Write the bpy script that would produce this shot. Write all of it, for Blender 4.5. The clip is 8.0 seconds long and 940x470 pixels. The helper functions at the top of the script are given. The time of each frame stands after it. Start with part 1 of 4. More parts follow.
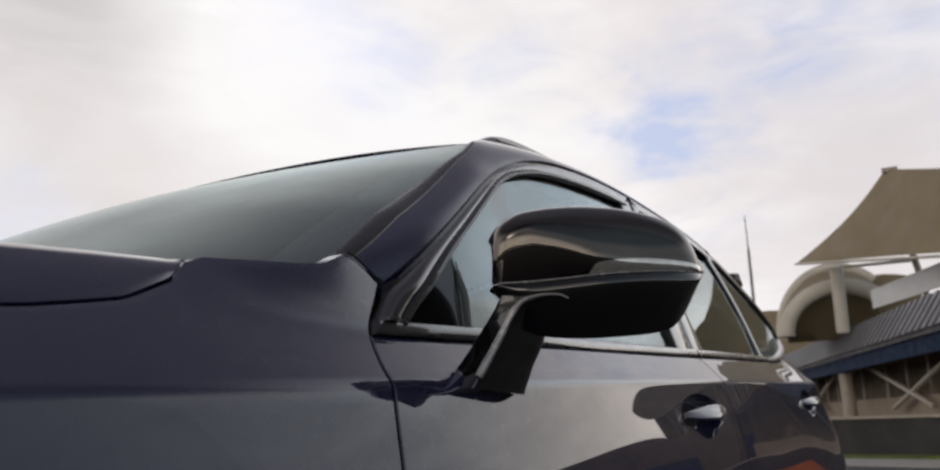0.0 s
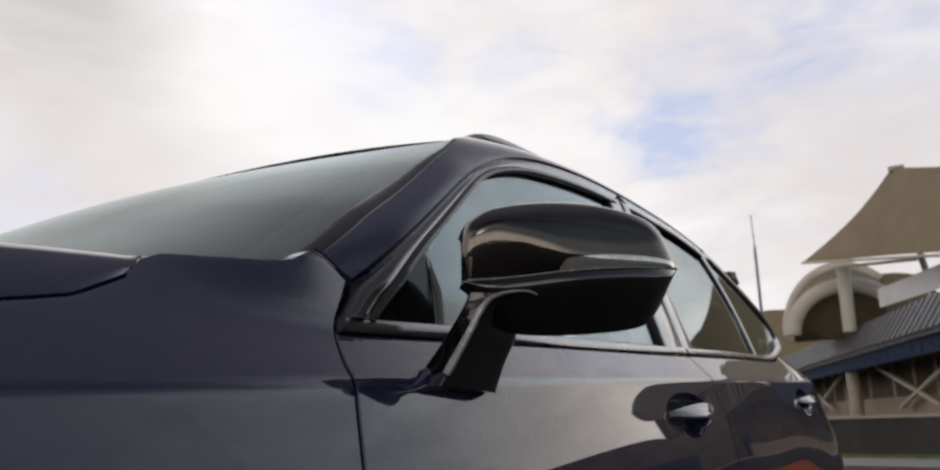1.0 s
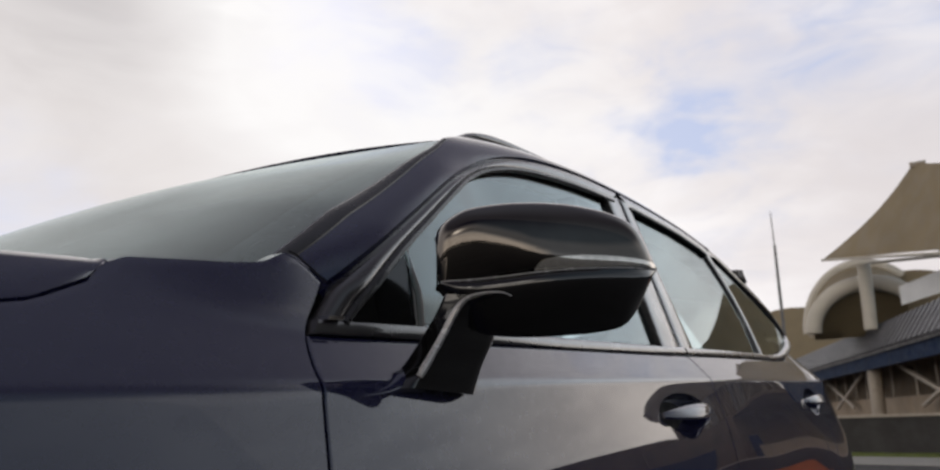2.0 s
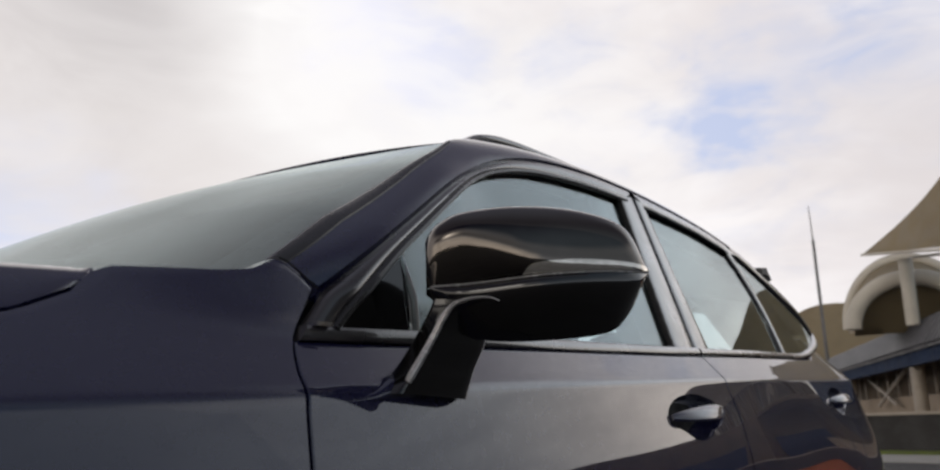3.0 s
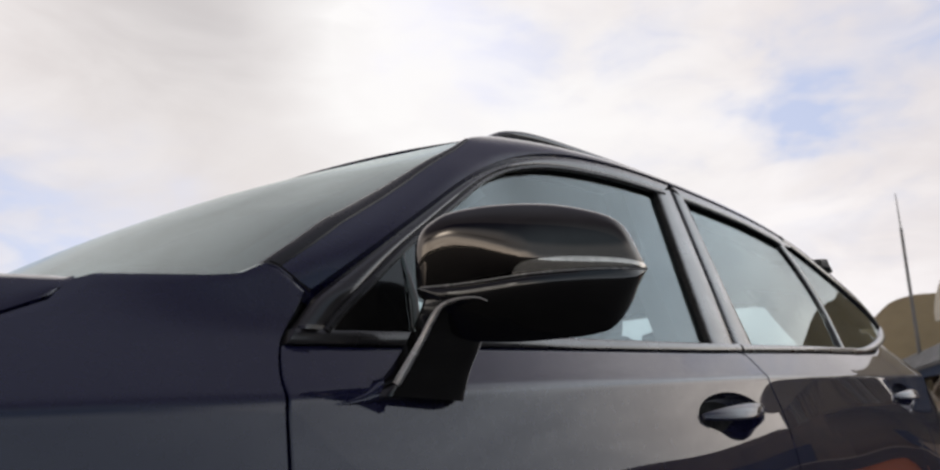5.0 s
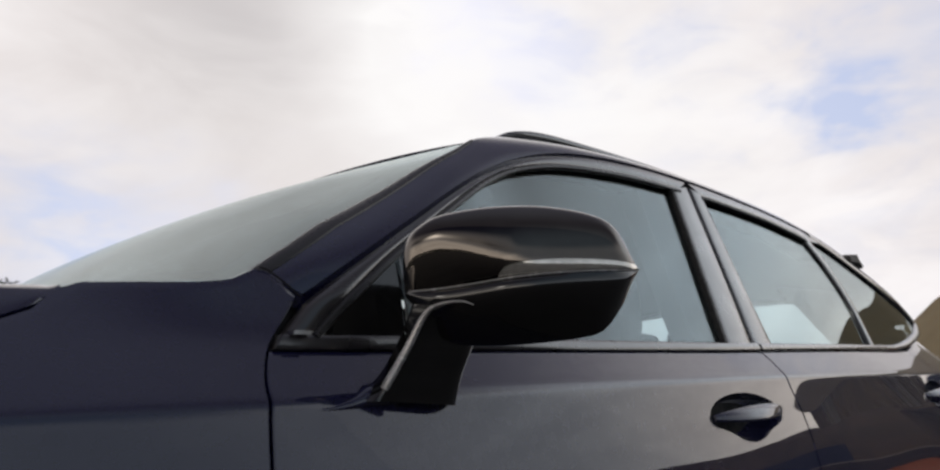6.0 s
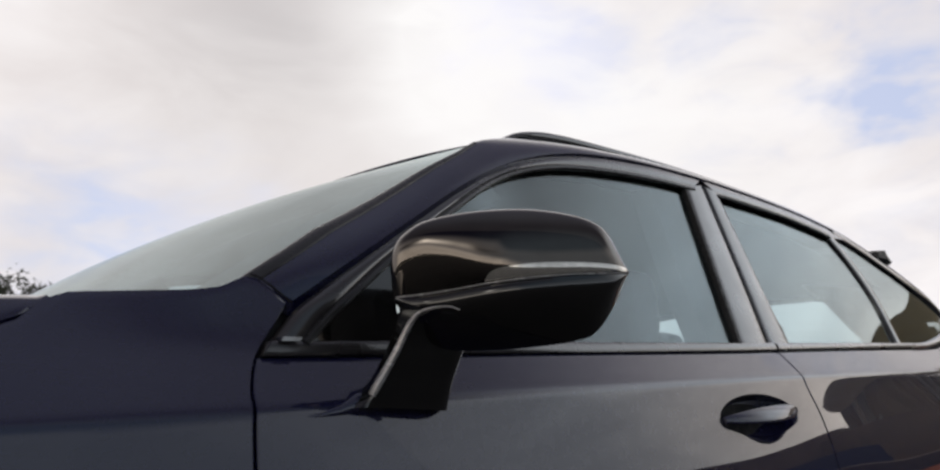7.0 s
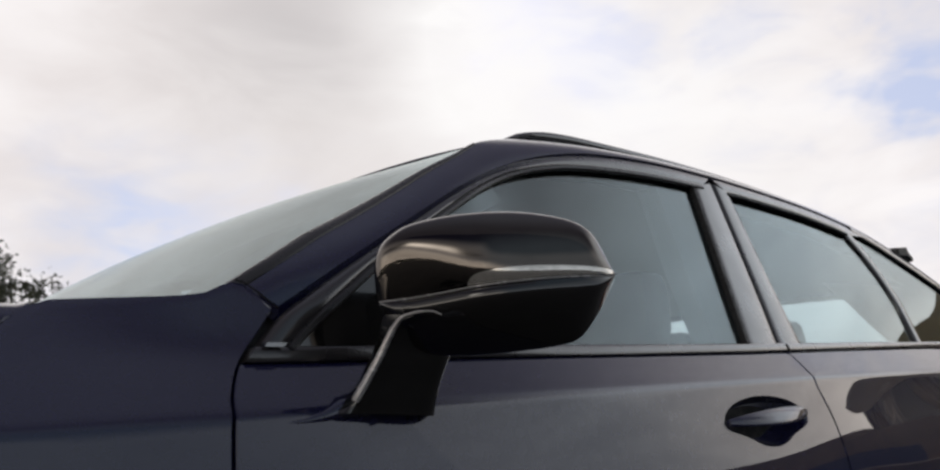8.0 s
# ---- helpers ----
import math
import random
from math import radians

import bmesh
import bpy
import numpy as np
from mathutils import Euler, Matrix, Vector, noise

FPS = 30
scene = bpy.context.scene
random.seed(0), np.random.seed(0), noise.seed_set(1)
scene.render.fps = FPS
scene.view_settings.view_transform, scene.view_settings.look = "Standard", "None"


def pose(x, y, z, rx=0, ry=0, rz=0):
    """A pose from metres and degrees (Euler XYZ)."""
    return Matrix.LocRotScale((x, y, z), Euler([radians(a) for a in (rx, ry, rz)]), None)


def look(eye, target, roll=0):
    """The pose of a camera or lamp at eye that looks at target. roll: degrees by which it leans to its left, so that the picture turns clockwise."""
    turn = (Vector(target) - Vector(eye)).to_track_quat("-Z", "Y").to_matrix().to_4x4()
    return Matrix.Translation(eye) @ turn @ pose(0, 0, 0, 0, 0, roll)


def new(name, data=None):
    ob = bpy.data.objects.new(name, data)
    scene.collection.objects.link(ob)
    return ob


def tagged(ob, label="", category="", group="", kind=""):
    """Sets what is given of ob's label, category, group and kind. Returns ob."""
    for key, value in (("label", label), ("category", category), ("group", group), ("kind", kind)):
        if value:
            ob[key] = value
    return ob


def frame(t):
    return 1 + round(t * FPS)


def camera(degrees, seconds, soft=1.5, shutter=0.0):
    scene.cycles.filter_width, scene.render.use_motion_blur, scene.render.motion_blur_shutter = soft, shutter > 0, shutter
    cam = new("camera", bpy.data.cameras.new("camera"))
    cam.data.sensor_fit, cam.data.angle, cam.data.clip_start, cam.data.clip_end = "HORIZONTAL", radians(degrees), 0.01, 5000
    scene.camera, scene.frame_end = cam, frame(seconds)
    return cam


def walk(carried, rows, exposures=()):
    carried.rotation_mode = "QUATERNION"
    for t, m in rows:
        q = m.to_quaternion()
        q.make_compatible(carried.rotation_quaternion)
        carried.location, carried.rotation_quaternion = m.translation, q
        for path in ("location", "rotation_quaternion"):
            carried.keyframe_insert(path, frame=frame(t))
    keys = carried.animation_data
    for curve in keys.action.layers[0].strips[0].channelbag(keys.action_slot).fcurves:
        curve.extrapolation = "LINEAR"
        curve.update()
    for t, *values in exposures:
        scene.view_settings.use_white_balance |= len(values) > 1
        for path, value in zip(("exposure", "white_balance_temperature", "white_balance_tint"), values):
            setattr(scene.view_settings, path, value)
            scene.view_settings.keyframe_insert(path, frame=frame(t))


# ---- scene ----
cam = camera(57.0, 8.0, soft=2.3)
PATH = [
    (0, (-0.6343, -0.3842, 0.9054), (1.0707, 0.5705, 1.3312), -2.01),
    (0.5, (-0.6219, -0.3958, 0.9044), (1.0801, 0.5642, 1.3303), -2.05),
    (1, (-0.6079, -0.4095, 0.9033), (1.0903, 0.5578, 1.3284), -2.02),
    (1.5, (-0.5940, -0.4242, 0.9034), (1.0970, 0.5556, 1.3280), -2.03),
    (3, (-0.5604, -0.4776, 0.9102), (1.0752, 0.5935, 1.3316), -2.12),
    (3.5, (-0.5476, -0.4937, 0.9102), (1.0651, 0.6117, 1.3315), -2.19),
    (4, (-0.5339, -0.5067, 0.9102), (1.0541, 0.6339, 1.3315), -2.24),
    (4.5, (-0.5190, -0.5183, 0.9106), (1.0435, 0.6567, 1.3326), -2.32),
    (6, (-0.4697, -0.5659, 0.9149), (1.0086, 0.7129, 1.3383), -2.68),
    (6.5, (-0.4536, -0.5811, 0.9166), (0.9975, 0.7281, 1.3409), -2.82),
    (7, (-0.4376, -0.5953, 0.9183), (0.9863, 0.7431, 1.3440), -2.95),
    (7.5, (-0.4209, -0.6081, 0.9200), (0.9779, 0.7560, 1.3472), -3.05),
    (8, (-0.4038, -0.6177, 0.9211), (0.9755, 0.7656, 1.3500), -3.16),
]
walk(cam, [(t, look(eye, target, roll)) for t, eye, target, roll in PATH])
cam.data.dof.use_dof, cam.data.dof.focus_distance, cam.data.dof.aperture_fstop = True, 0.95, 11.0

# ---------------------------------------------------------------- world, sun
SUN_AZ, SUN_EL = radians(45.0), radians(27.0)
SUN_DIR = Vector((math.cos(SUN_EL) * math.cos(SUN_AZ), math.cos(SUN_EL) * math.sin(SUN_AZ), math.sin(SUN_EL)))


class Nodes:
    """Short-hand for building node trees."""

    def __init__(self, tree):
        self.tree = tree
        tree.nodes.clear()

    def add(self, kind, **props):
        n = self.tree.nodes.new(kind)
        for key, value in props.items():
            setattr(n, key, value)
        return n

    def link(self, a, b):
        self.tree.links.new(a, b)

    def put(self, socket, value):
        if isinstance(value, bpy.types.NodeSocket):
            self.link(value, socket)
        elif isinstance(value, (tuple, list)) and len(value) == 3 and len(socket.default_value) == 4:
            socket.default_value = (*value, 1.0)
        else:
            socket.default_value = value

    def math(self, op, a, b=0.0, c=0.0, clamp=False):
        n = self.add("ShaderNodeMath", operation=op, use_clamp=clamp)
        for s, v in zip(n.inputs, (a, b, c)):
            self.put(s, v)
        return n.outputs[0]

    def vmath(self, op, a, b=(0, 0, 0)):
        n = self.add("ShaderNodeVectorMath", operation=op)
        self.put(n.inputs[0], a)
        self.put(n.inputs[1], b)
        return n.outputs["Value"] if op == "DOT_PRODUCT" else n.outputs["Vector"]

    def noise(self, vector, scale, detail=4.0, rough=0.55, distort=0.0):
        n = self.add("ShaderNodeTexNoise")
        self.put(n.inputs["Vector"], vector)
        self.put(n.inputs["Scale"], scale)
        self.put(n.inputs["Detail"], detail)
        self.put(n.inputs["Roughness"], rough)
        self.put(n.inputs["Distortion"], distort)
        return n.outputs[0]

    def ramp(self, value, lo, hi, a=0.0, b=1.0):
        n = self.add("ShaderNodeMapRange", interpolation_type="SMOOTHSTEP")
        for s, v in zip(n.inputs, (value, lo, hi, a, b)):
            self.put(s, v)
        return n.outputs[0]

    def mix(self, fac, a, b):
        n = self.add("ShaderNodeMix", data_type="RGBA")
        self.put(n.inputs[0], fac)
        self.put(n.inputs[6], a)
        self.put(n.inputs[7], b)
        return n.outputs[2]


world = bpy.data.worlds.new("sky")
scene.world = world
world.use_nodes = True
W = Nodes(world.node_tree)
sky = W.add("ShaderNodeTexSky", sky_type="NISHITA", sun_disc=False, sun_elevation=SUN_EL, sun_rotation=math.pi / 2 - SUN_AZ)
way = W.add("ShaderNodeTexCoord").outputs["Generated"]
sep = W.add("ShaderNodeSeparateXYZ")
W.link(way, sep.inputs[0])
fine = W.noise(W.vmath("MULTIPLY", way, (1.0, 1.0, 2.2)), 5.5, 5.0, 0.55, 0.5)
wisps = W.noise(W.vmath("MULTIPLY", way, (1.0, 1.0, 2.6)), 9.0, 4.0, 0.5, 0.6)
soft_ = W.noise(way, 2.3, 2.0, 0.5, 0.2)


def ragged(scale, amount):
    """A direction shifted at random, to fray the edges of clouds."""
    n = W.add("ShaderNodeTexNoise")
    W.put(n.inputs["Vector"], W.vmath("MULTIPLY", way, (1.0, 1.0, 2.0)))
    n.inputs["Scale"].default_value, n.inputs["Detail"].default_value = scale, 4.0
    return W.vmath("MULTIPLY", W.vmath("SUBTRACT", n.outputs[1], (0.5, 0.5, 0.5)), (amount, amount, amount * 0.7))


frayed = W.vmath("NORMALIZE", W.vmath("ADD", way, W.vmath("ADD", ragged(7.0, 0.20), ragged(19.0, 0.11))))
bent = W.vmath("NORMALIZE", W.vmath("ADD", way, ragged(3.0, 0.09)))


def lobe(direction, sharp, of=None):
    """1 at a direction of the sky, falling off round it."""
    d = Vector(direction).normalized()
    return W.math("EXPONENT", W.math("MULTIPLY", W.math("SUBTRACT", W.vmath("DOT_PRODUCT", of or way, tuple(d)), 1.0), sharp))


def patches(rows, of):
    """Sum of soft frayed patches: direction, radius in degrees, amount."""
    total = None
    for *d, wide, amount in rows:
        k = W.math("MULTIPLY", lobe(d, 1 / radians(wide) ** 2, of), amount)
        total = k if total is None else W.math("ADD", total, k)
    return total


gaps = patches([(0.916, 0.258, 0.308, 1.7, 0.80), (0.907, 0.290, 0.305, 1.3, 0.6), (0.923, 0.226, 0.311, 1.5, 0.7), (0.907, 0.223, 0.358, 1.7, 0.45), (0.918, 0.154, 0.366, 2.3, 0.55),
                (0.907, 0.123, 0.403, 3.0, 0.35), (0.922, 0.011, 0.388, 4.0, 0.42), (0.821, 0.400, 0.406, 1.5, 0.6), (0.693, 0.563, 0.449, 2.4, 0.65), (0.715, 0.545, 0.428, 1.9, 0.5),
                (0.757, 0.528, 0.385, 1.8, 0.55), (0.530, 0.822, 0.185, 2.8, 0.6), (0.426, 0.881, 0.200, 3.6, 0.8), (0.361, 0.908, 0.205, 3.2, 0.7), (0.950, 0.100, 0.330, 2.8, 0.2)], frayed)
bare = W.math("MULTIPLY", gaps, W.ramp(wisps, 0.30, 0.66, 0.35, 0.95))
bare = W.math("ADD", bare, W.math("MULTIPLY", W.ramp(wisps, 0.50, 0.75, 0.0, 0.30), lobe((0.88, 0.22, 0.40), 16)), clamp=True)
glow = W.math("ADD", patches([(0.644, 0.639, 0.421, 3.4, 0.75), (0.673, 0.630, 0.388, 4.0, 0.55)], bent), patches([(0.700, 0.600, 0.370, 4.5, 0.6), (0.770, 0.530, 0.330, 5.0, 0.45), (0.860, 0.420, 0.290, 7.0, 0.55)], bent), clamp=True)
glow = W.math("MULTIPLY", glow, W.ramp(wisps, 0.30, 0.65, 1.1, 0.85), clamp=True)
dull = W.math("MULTIPLY", patches([(0.480, 0.765, 0.435, 5.5, 0.34), (0.534, 0.733, 0.440, 3.0, 0.12), (0.606, 0.649, 0.466, 2.0, 0.45)], bent), W.ramp(fine, 0.35, 0.65, 0.8, 1.15), clamp=True)
# thickness of the cloud: thin parts are bright, thick ones grey
thick = W.ramp(W.math("ADD", W.math("MULTIPLY", soft_, 0.45), W.math("ADD", W.math("MULTIPLY", fine, 0.40), W.math("MULTIPLY", wisps, 0.15))), 0.40, 0.62)
cloud = W.mix(thick, (9.9, 9.5, 9.55), (8.2, 7.65, 7.65))
cloud = W.mix(W.math("MULTIPLY", lobe((0.961, 0.039, 0.274), 90), 0.5, clamp=True), cloud, (7.0, 6.55, 6.6))
cloud = W.mix(W.math("MULTIPLY", lobe((0.55, 0.78, 0.30), 18), 0.55), cloud, (8.0, 7.5, 7.2))
cloud = W.mix(W.math("MULTIPLY", lobe((0.72, 0.64, 0.25), 45), 0.4), cloud, (7.0, 6.6, 6.6))
cloud = W.mix(dull, cloud, (3.9, 3.75, 3.9))
cloud = W.mix(glow, cloud, (9.9, 9.7, 9.65))
blue = W.mix(0.80, sky.outputs[0], (5.7, 6.3, 8.5))
day = W.mix(bare, cloud, blue)
# overhead the cover is thick and dark, lowest beyond the tail; the clouds opposite are lit from the front
tail, flank = lobe((0.90, 0.04, 0.43), 17), W.ramp(sep.outputs[1], -0.32, -0.55)
overhead = W.ramp(sep.outputs[2], W.math("SUBTRACT", 0.47, W.math("MULTIPLY", W.math("MAXIMUM", tail, flank), 0.07)), W.math("SUBTRACT", 0.78, W.math("ADD", W.math("MULTIPLY", tail, 0.13), W.math("MULTIPLY", flank, 0.22))))
day = W.mix(overhead, day, W.mix(W.math("MULTIPLY", tail, 0.9), W.mix(W.math("MULTIPLY", lobe((0.22, 0.10, 0.97), 14), 0.9), W.mix(thick, (0.32, 0.31, 0.65), (0.60, 0.57, 0.95)), (1.5, 1.65, 2.3)), (2.8, 2.8, 3.6)))
front = W.math("MULTIPLY", W.math("MULTIPLY", lobe((0.87, -0.44, 0.23), 8.5), W.ramp(W.math("SUBTRACT", sep.outputs[2], W.math("MULTIPLY", W.math("ADD", sep.outputs[1], 0.38), 0.6)), 0.76, 0.42)), W.ramp(sep.outputs[1], 0.0, -0.14))
day = W.mix(W.math("MULTIPLY", front, 0.9, clamp=True), day, W.mix(W.ramp(sep.outputs[2], 0.15, 0.45), W.mix(W.ramp(sep.outputs[1], -0.33, -0.66), W.mix(thick, (22.0, 19.8, 18.0), (14.3, 12.9, 11.9)), W.mix(thick, (9.6, 10.4, 11.0), (6.4, 7.0, 7.5))), W.mix(thick, (15.8, 17.6, 19.4), (12.2, 13.7, 15.3))))
away = W.math("MULTIPLY", W.ramp(W.vmath("DOT_PRODUCT", way, (-0.25, -0.97, 0.0)), 0.22, 0.80), 0.75)
day = W.mix(away, day, W.mix(W.ramp(sep.outputs[2], 0.05, 0.30), (8.0, 9.1, 10.4), (2.7, 3.5, 4.3)))
# a bright low break in the cover ahead of the car's nose
nose = W.ramp(sep.outputs[0], -0.70, -0.93)
day = W.mix(W.math("MULTIPLY", nose, W.ramp(sep.outputs[2], 0.34, 0.16)), day, W.mix(thick, (26.0, 24.0, 21.5), (17.0, 15.3, 13.5)))
day = W.mix(W.math("MULTIPLY", nose, W.ramp(sep.outputs[2], 0.24, 0.42)), day, W.mix(W.ramp(fine, 0.40, 0.60), (0.8, 0.75, 0.75), (3.4, 3.2, 3.1)))
day = W.mix(lobe((-0.892, -0.11, 0.438), 220), day, (60.0, 56.0, 51.0))
bg = W.add("ShaderNodeBackground")
W.link(day, bg.inputs[0])
bg.inputs[1].default_value = 0.1
W.link(bg.outputs[0], W.add("ShaderNodeOutputWorld").inputs[0])

sun = new("sun", bpy.data.lights.new("sun", "SUN"))
sun.data.energy, sun.data.angle, sun.data.color = 0.25, radians(175), (1.0, 0.95, 0.88)
sun.matrix_world = look(SUN_DIR * 50, (0, 0, 0))

# ---------------------------------------------------------------- materials
MATS = {}


def shader(name, color, rough=0.5, metal=0.0, coat=0.0, coat_rough=0.03, vary=0.0, scale=20.0, bump=0.0, bump_scale=200.0, spec=0.5, color2=None, island=0.0, coat_ior=1.5, bump_detail=6.0):
    m = bpy.data.materials.new(name)
    m.use_nodes = True
    N = Nodes(m.node_tree)
    b = N.add("ShaderNodeBsdfPrincipled")
    N.link(b.outputs[0], N.add("ShaderNodeOutputMaterial").inputs[0])
    b.inputs["Roughness"].default_value, b.inputs["Metallic"].default_value = rough, metal
    b.inputs["Coat Weight"].default_value, b.inputs["Coat Roughness"].default_value = coat, coat_rough
    b.inputs["Specular IOR Level"].default_value, b.inputs["Coat IOR"].default_value = spec, coat_ior
    pos = N.add("ShaderNodeTexCoord").outputs["Object"]
    col = color
    if vary or color2:
        n = N.math("ADD", N.math("MULTIPLY", N.noise(pos, scale, 5.0, 0.6), 0.6), N.math("MULTIPLY", N.noise(pos, scale * 0.13, 2.0), 0.4))
        dark = color2 or tuple(c * (1 - vary) for c in color)
        col = N.mix(N.ramp(n, 0.35, 0.65), dark, color)
    if island:
        r = N.add("ShaderNodeNewGeometry").outputs["Random Per Island"]
        col = N.mix(N.math("MULTIPLY", r, island), col, tuple(c * 0.35 for c in color))
    N.put(b.inputs["Base Color"], col)
    if vary and rough > 0.15:
        N.link(N.ramp(N.noise(pos, scale * 2.0, 4.0), 0.3, 0.7, rough * 0.8, min(1, rough * 1.2)), b.inputs["Roughness"])
    if bump:
        k = N.add("ShaderNodeBump")
        k.inputs["Strength"].default_value, k.inputs["Distance"].default_value = bump, 0.01
        N.link(N.noise(pos, bump_scale, bump_detail, 0.6), k.inputs["Height"])
        N.link(k.outputs[0], b.inputs["Normal"])
        if coat:
            N.link(k.outputs[0], b.inputs["Coat Normal"])
    MATS[name] = m
    return m


def glass_shader(name, tint):
    """Solid clear glass, tinted."""
    m = bpy.data.materials.new(name)
    m.use_nodes = True
    N = Nodes(m.node_tree)
    g = N.add("ShaderNodeBsdfGlass")
    g.inputs["IOR"].default_value, g.inputs["Roughness"].default_value = 1.5, 0.0
    N.put(g.inputs["Color"], tint)
    N.link(g.outputs[0], N.add("ShaderNodeOutputMaterial").inputs[0])
    MATS[name] = m
    return m


PAINT = shader("navy_paint", (0.0062, 0.0064, 0.034), 0.5, 0.0, coat=1.0, coat_rough=0.012, vary=0.04, scale=40.0, coat_ior=1.68, spec=0.1)
GLOSS = shader("gloss_black", (0.007, 0.0065, 0.0065), 0.08, coat=0.6, coat_rough=0.02, vary=0.2, scale=40)
CAPMAT = shader("dark_chrome_cap", (0.112, 0.101, 0.091), 0.04, 1.0, vary=0.12, scale=30)
TRIM = shader("black_window_trim", (0.026, 0.023, 0.024), 0.30, coat=1.0, coat_rough=0.07, vary=0.05, scale=8, spec=0.4, coat_ior=1.52)
SATIN = shader("satin_black", (0.016, 0.015, 0.015), 0.32, vary=0.25, scale=60)
PLASTIC = shader("black_plastic", (0.013, 0.013, 0.013), 0.5, vary=0.3, scale=80, bump=0.15, bump_scale=900)
RUBBER = shader("rubber", (0.010, 0.010, 0.010), 0.65, vary=0.3, scale=60)
GAP = shader("dark_gap", (0.004, 0.004, 0.004), 0.9, vary=0.3, scale=30)
BRIGHT = shader("bright_trim", (0.42, 0.41, 0.40), 0.22, 1.0, vary=0.15, scale=50)
LENS = shader("grey_lens", (0.60, 0.57, 0.52), 0.10, 0.75, coat=1.0, vary=0.25, scale=150)
MIRROR = shader("mirror_silver", (0.85, 0.86, 0.88), 0.0, 1.0)
SIDEGLASS = glass_shader("side_glass", (0.82, 0.88, 0.895))
DARKGLASS = glass_shader("rear_glass", (0.79, 0.85, 0.86))
SCREEN = glass_shader("screen_glass", (0.70, 0.76, 0.765))
FABRIC = shader("dark_fabric", (0.022, 0.022, 0.024), 0.85, vary=0.3, scale=15, spec=0.2)
CORNER = shader("black_corner_panel", (0.014, 0.013, 0.013), 0.10, coat=1.0, vary=0.1, scale=20, coat_ior=1.55)
LINING = shader("headlining", (0.16, 0.165, 0.17), 0.9, vary=0.15, scale=60)
DASH = shader("dash_plastic", (0.03, 0.03, 0.032), 0.55, vary=0.3, scale=60, bump=0.2, bump_scale=400)
TYRE = shader("tyre_rubber", (0.018, 0.018, 0.018), 0.8, vary=0.3, scale=40, bump=0.3, bump_scale=80)
ALLOY = shader("alloy", (0.18, 0.18, 0.19), 0.3, 0.9, vary=0.2, scale=30)
ASPHALT = shader("asphalt", (0.065, 0.062, 0.060), 0.85, vary=0.35, scale=3.0, bump=0.5, bump_scale=60)
GRASS = shader("grass", (0.16, 0.20, 0.035), 0.8, vary=0.5, scale=4.0, bump=0.6, bump_scale=60)
PATH_M = shader("pale_path", (0.42, 0.40, 0.36), 0.85, vary=0.2, scale=3.0, bump=0.3, bump_scale=50)
WALLDARK = shader("dark_wall", (0.045, 0.042, 0.040), 0.8, vary=0.4, scale=2.5, bump=0.4, bump_scale=30)
MEMBRANE = shader("tan_membrane", (0.27, 0.212, 0.125), 0.7, vary=0.18, scale=1.2, bump=0.15, bump_scale=20)
TENTCLOTH = shader("brown_tent_cloth", (0.21, 0.155, 0.090), 0.75, vary=0.25, scale=1.0, bump=0.2, bump_scale=15)
MEMBRANE2 = shader("pale_membrane", (0.62, 0.57, 0.48), 0.6, vary=0.15, scale=1.5)
# grey that stands for the sky's gleam on gloss black edges
GLEAM = shader("edge_gleam_grey", (0.40, 0.385, 0.38), 0.25, 0.3, vary=0.2, scale=60)
PALE = shader("pale_grey_plastic", (0.30, 0.30, 0.31), 0.45, vary=0.15, scale=40)
STEEL = shader("painted_steel", (0.42, 0.36, 0.29), 0.5, vary=0.2, scale=4.0)
ROOFMETAL = shader("grey_roof_metal", (0.046, 0.043, 0.046), 0.6, 0.1, vary=0.25, scale=2.0)
FASCIA = shader("navy_fascia", (0.014, 0.030, 0.075), 0.75, vary=0.3, scale=3.0, spec=0.1)
RIBMETAL = shader("grey_rib_metal", (0.15, 0.15, 0.165), 0.5, 0.1, vary=0.25, scale=2.0)
PLASTER = shader("beige_plaster", (0.34, 0.265, 0.19), 0.85, vary=0.3, scale=1.5, bump=0.2, bump_scale=25)
# board brown with the shade under the eaves already in the base colour
SHADOWED = shader("shaded_brown_boards", (0.16, 0.112, 0.068), 0.8, vary=0.4, scale=2.0)
ORANGE = shader("orange_panel", (0.75, 0.17, 0.02), 0.45, vary=0.15, scale=2.0)
POLE = shader("pole_grey", (0.16, 0.155, 0.155), 0.5, 0.4, vary=0.3, scale=6.0)
BARK = shader("bark", (0.10, 0.075, 0.05), 0.9, vary=0.5, scale=8.0, bump=0.8, bump_scale=20)
LEAF = shader("leaves", (0.095, 0.10, 0.058), 0.6, vary=0.4, scale=3.0, island=0.8)
MEMB_WHITE = shader("white_sheet", (0.80, 0.81, 0.82), 0.4, vary=0.12, scale=1.5)


# ---------------------------------------------------------------- building blocks
def ring_mesh(rows, closed=False, flip=False):
    """Vertices and faces of a grid of points; closed: each row is a loop."""
    verts = [tuple(p) for r in rows for p in r]
    n, faces = len(rows[0]), []
    for i in range(len(rows) - 1):
        for j in range(n if closed else n - 1):
            k = (j + 1) % n
            f = (i * n + j, i * n + k, (i + 1) * n + k, (i + 1) * n + j)
            faces.append(f[::-1] if flip else f)
    return verts, faces


def join(*pieces):
    verts, faces = [], []
    for v, f in pieces:
        o = len(verts)
        verts += list(v)
        faces += [tuple(i + o for i in q) for q in f]
    return verts, faces


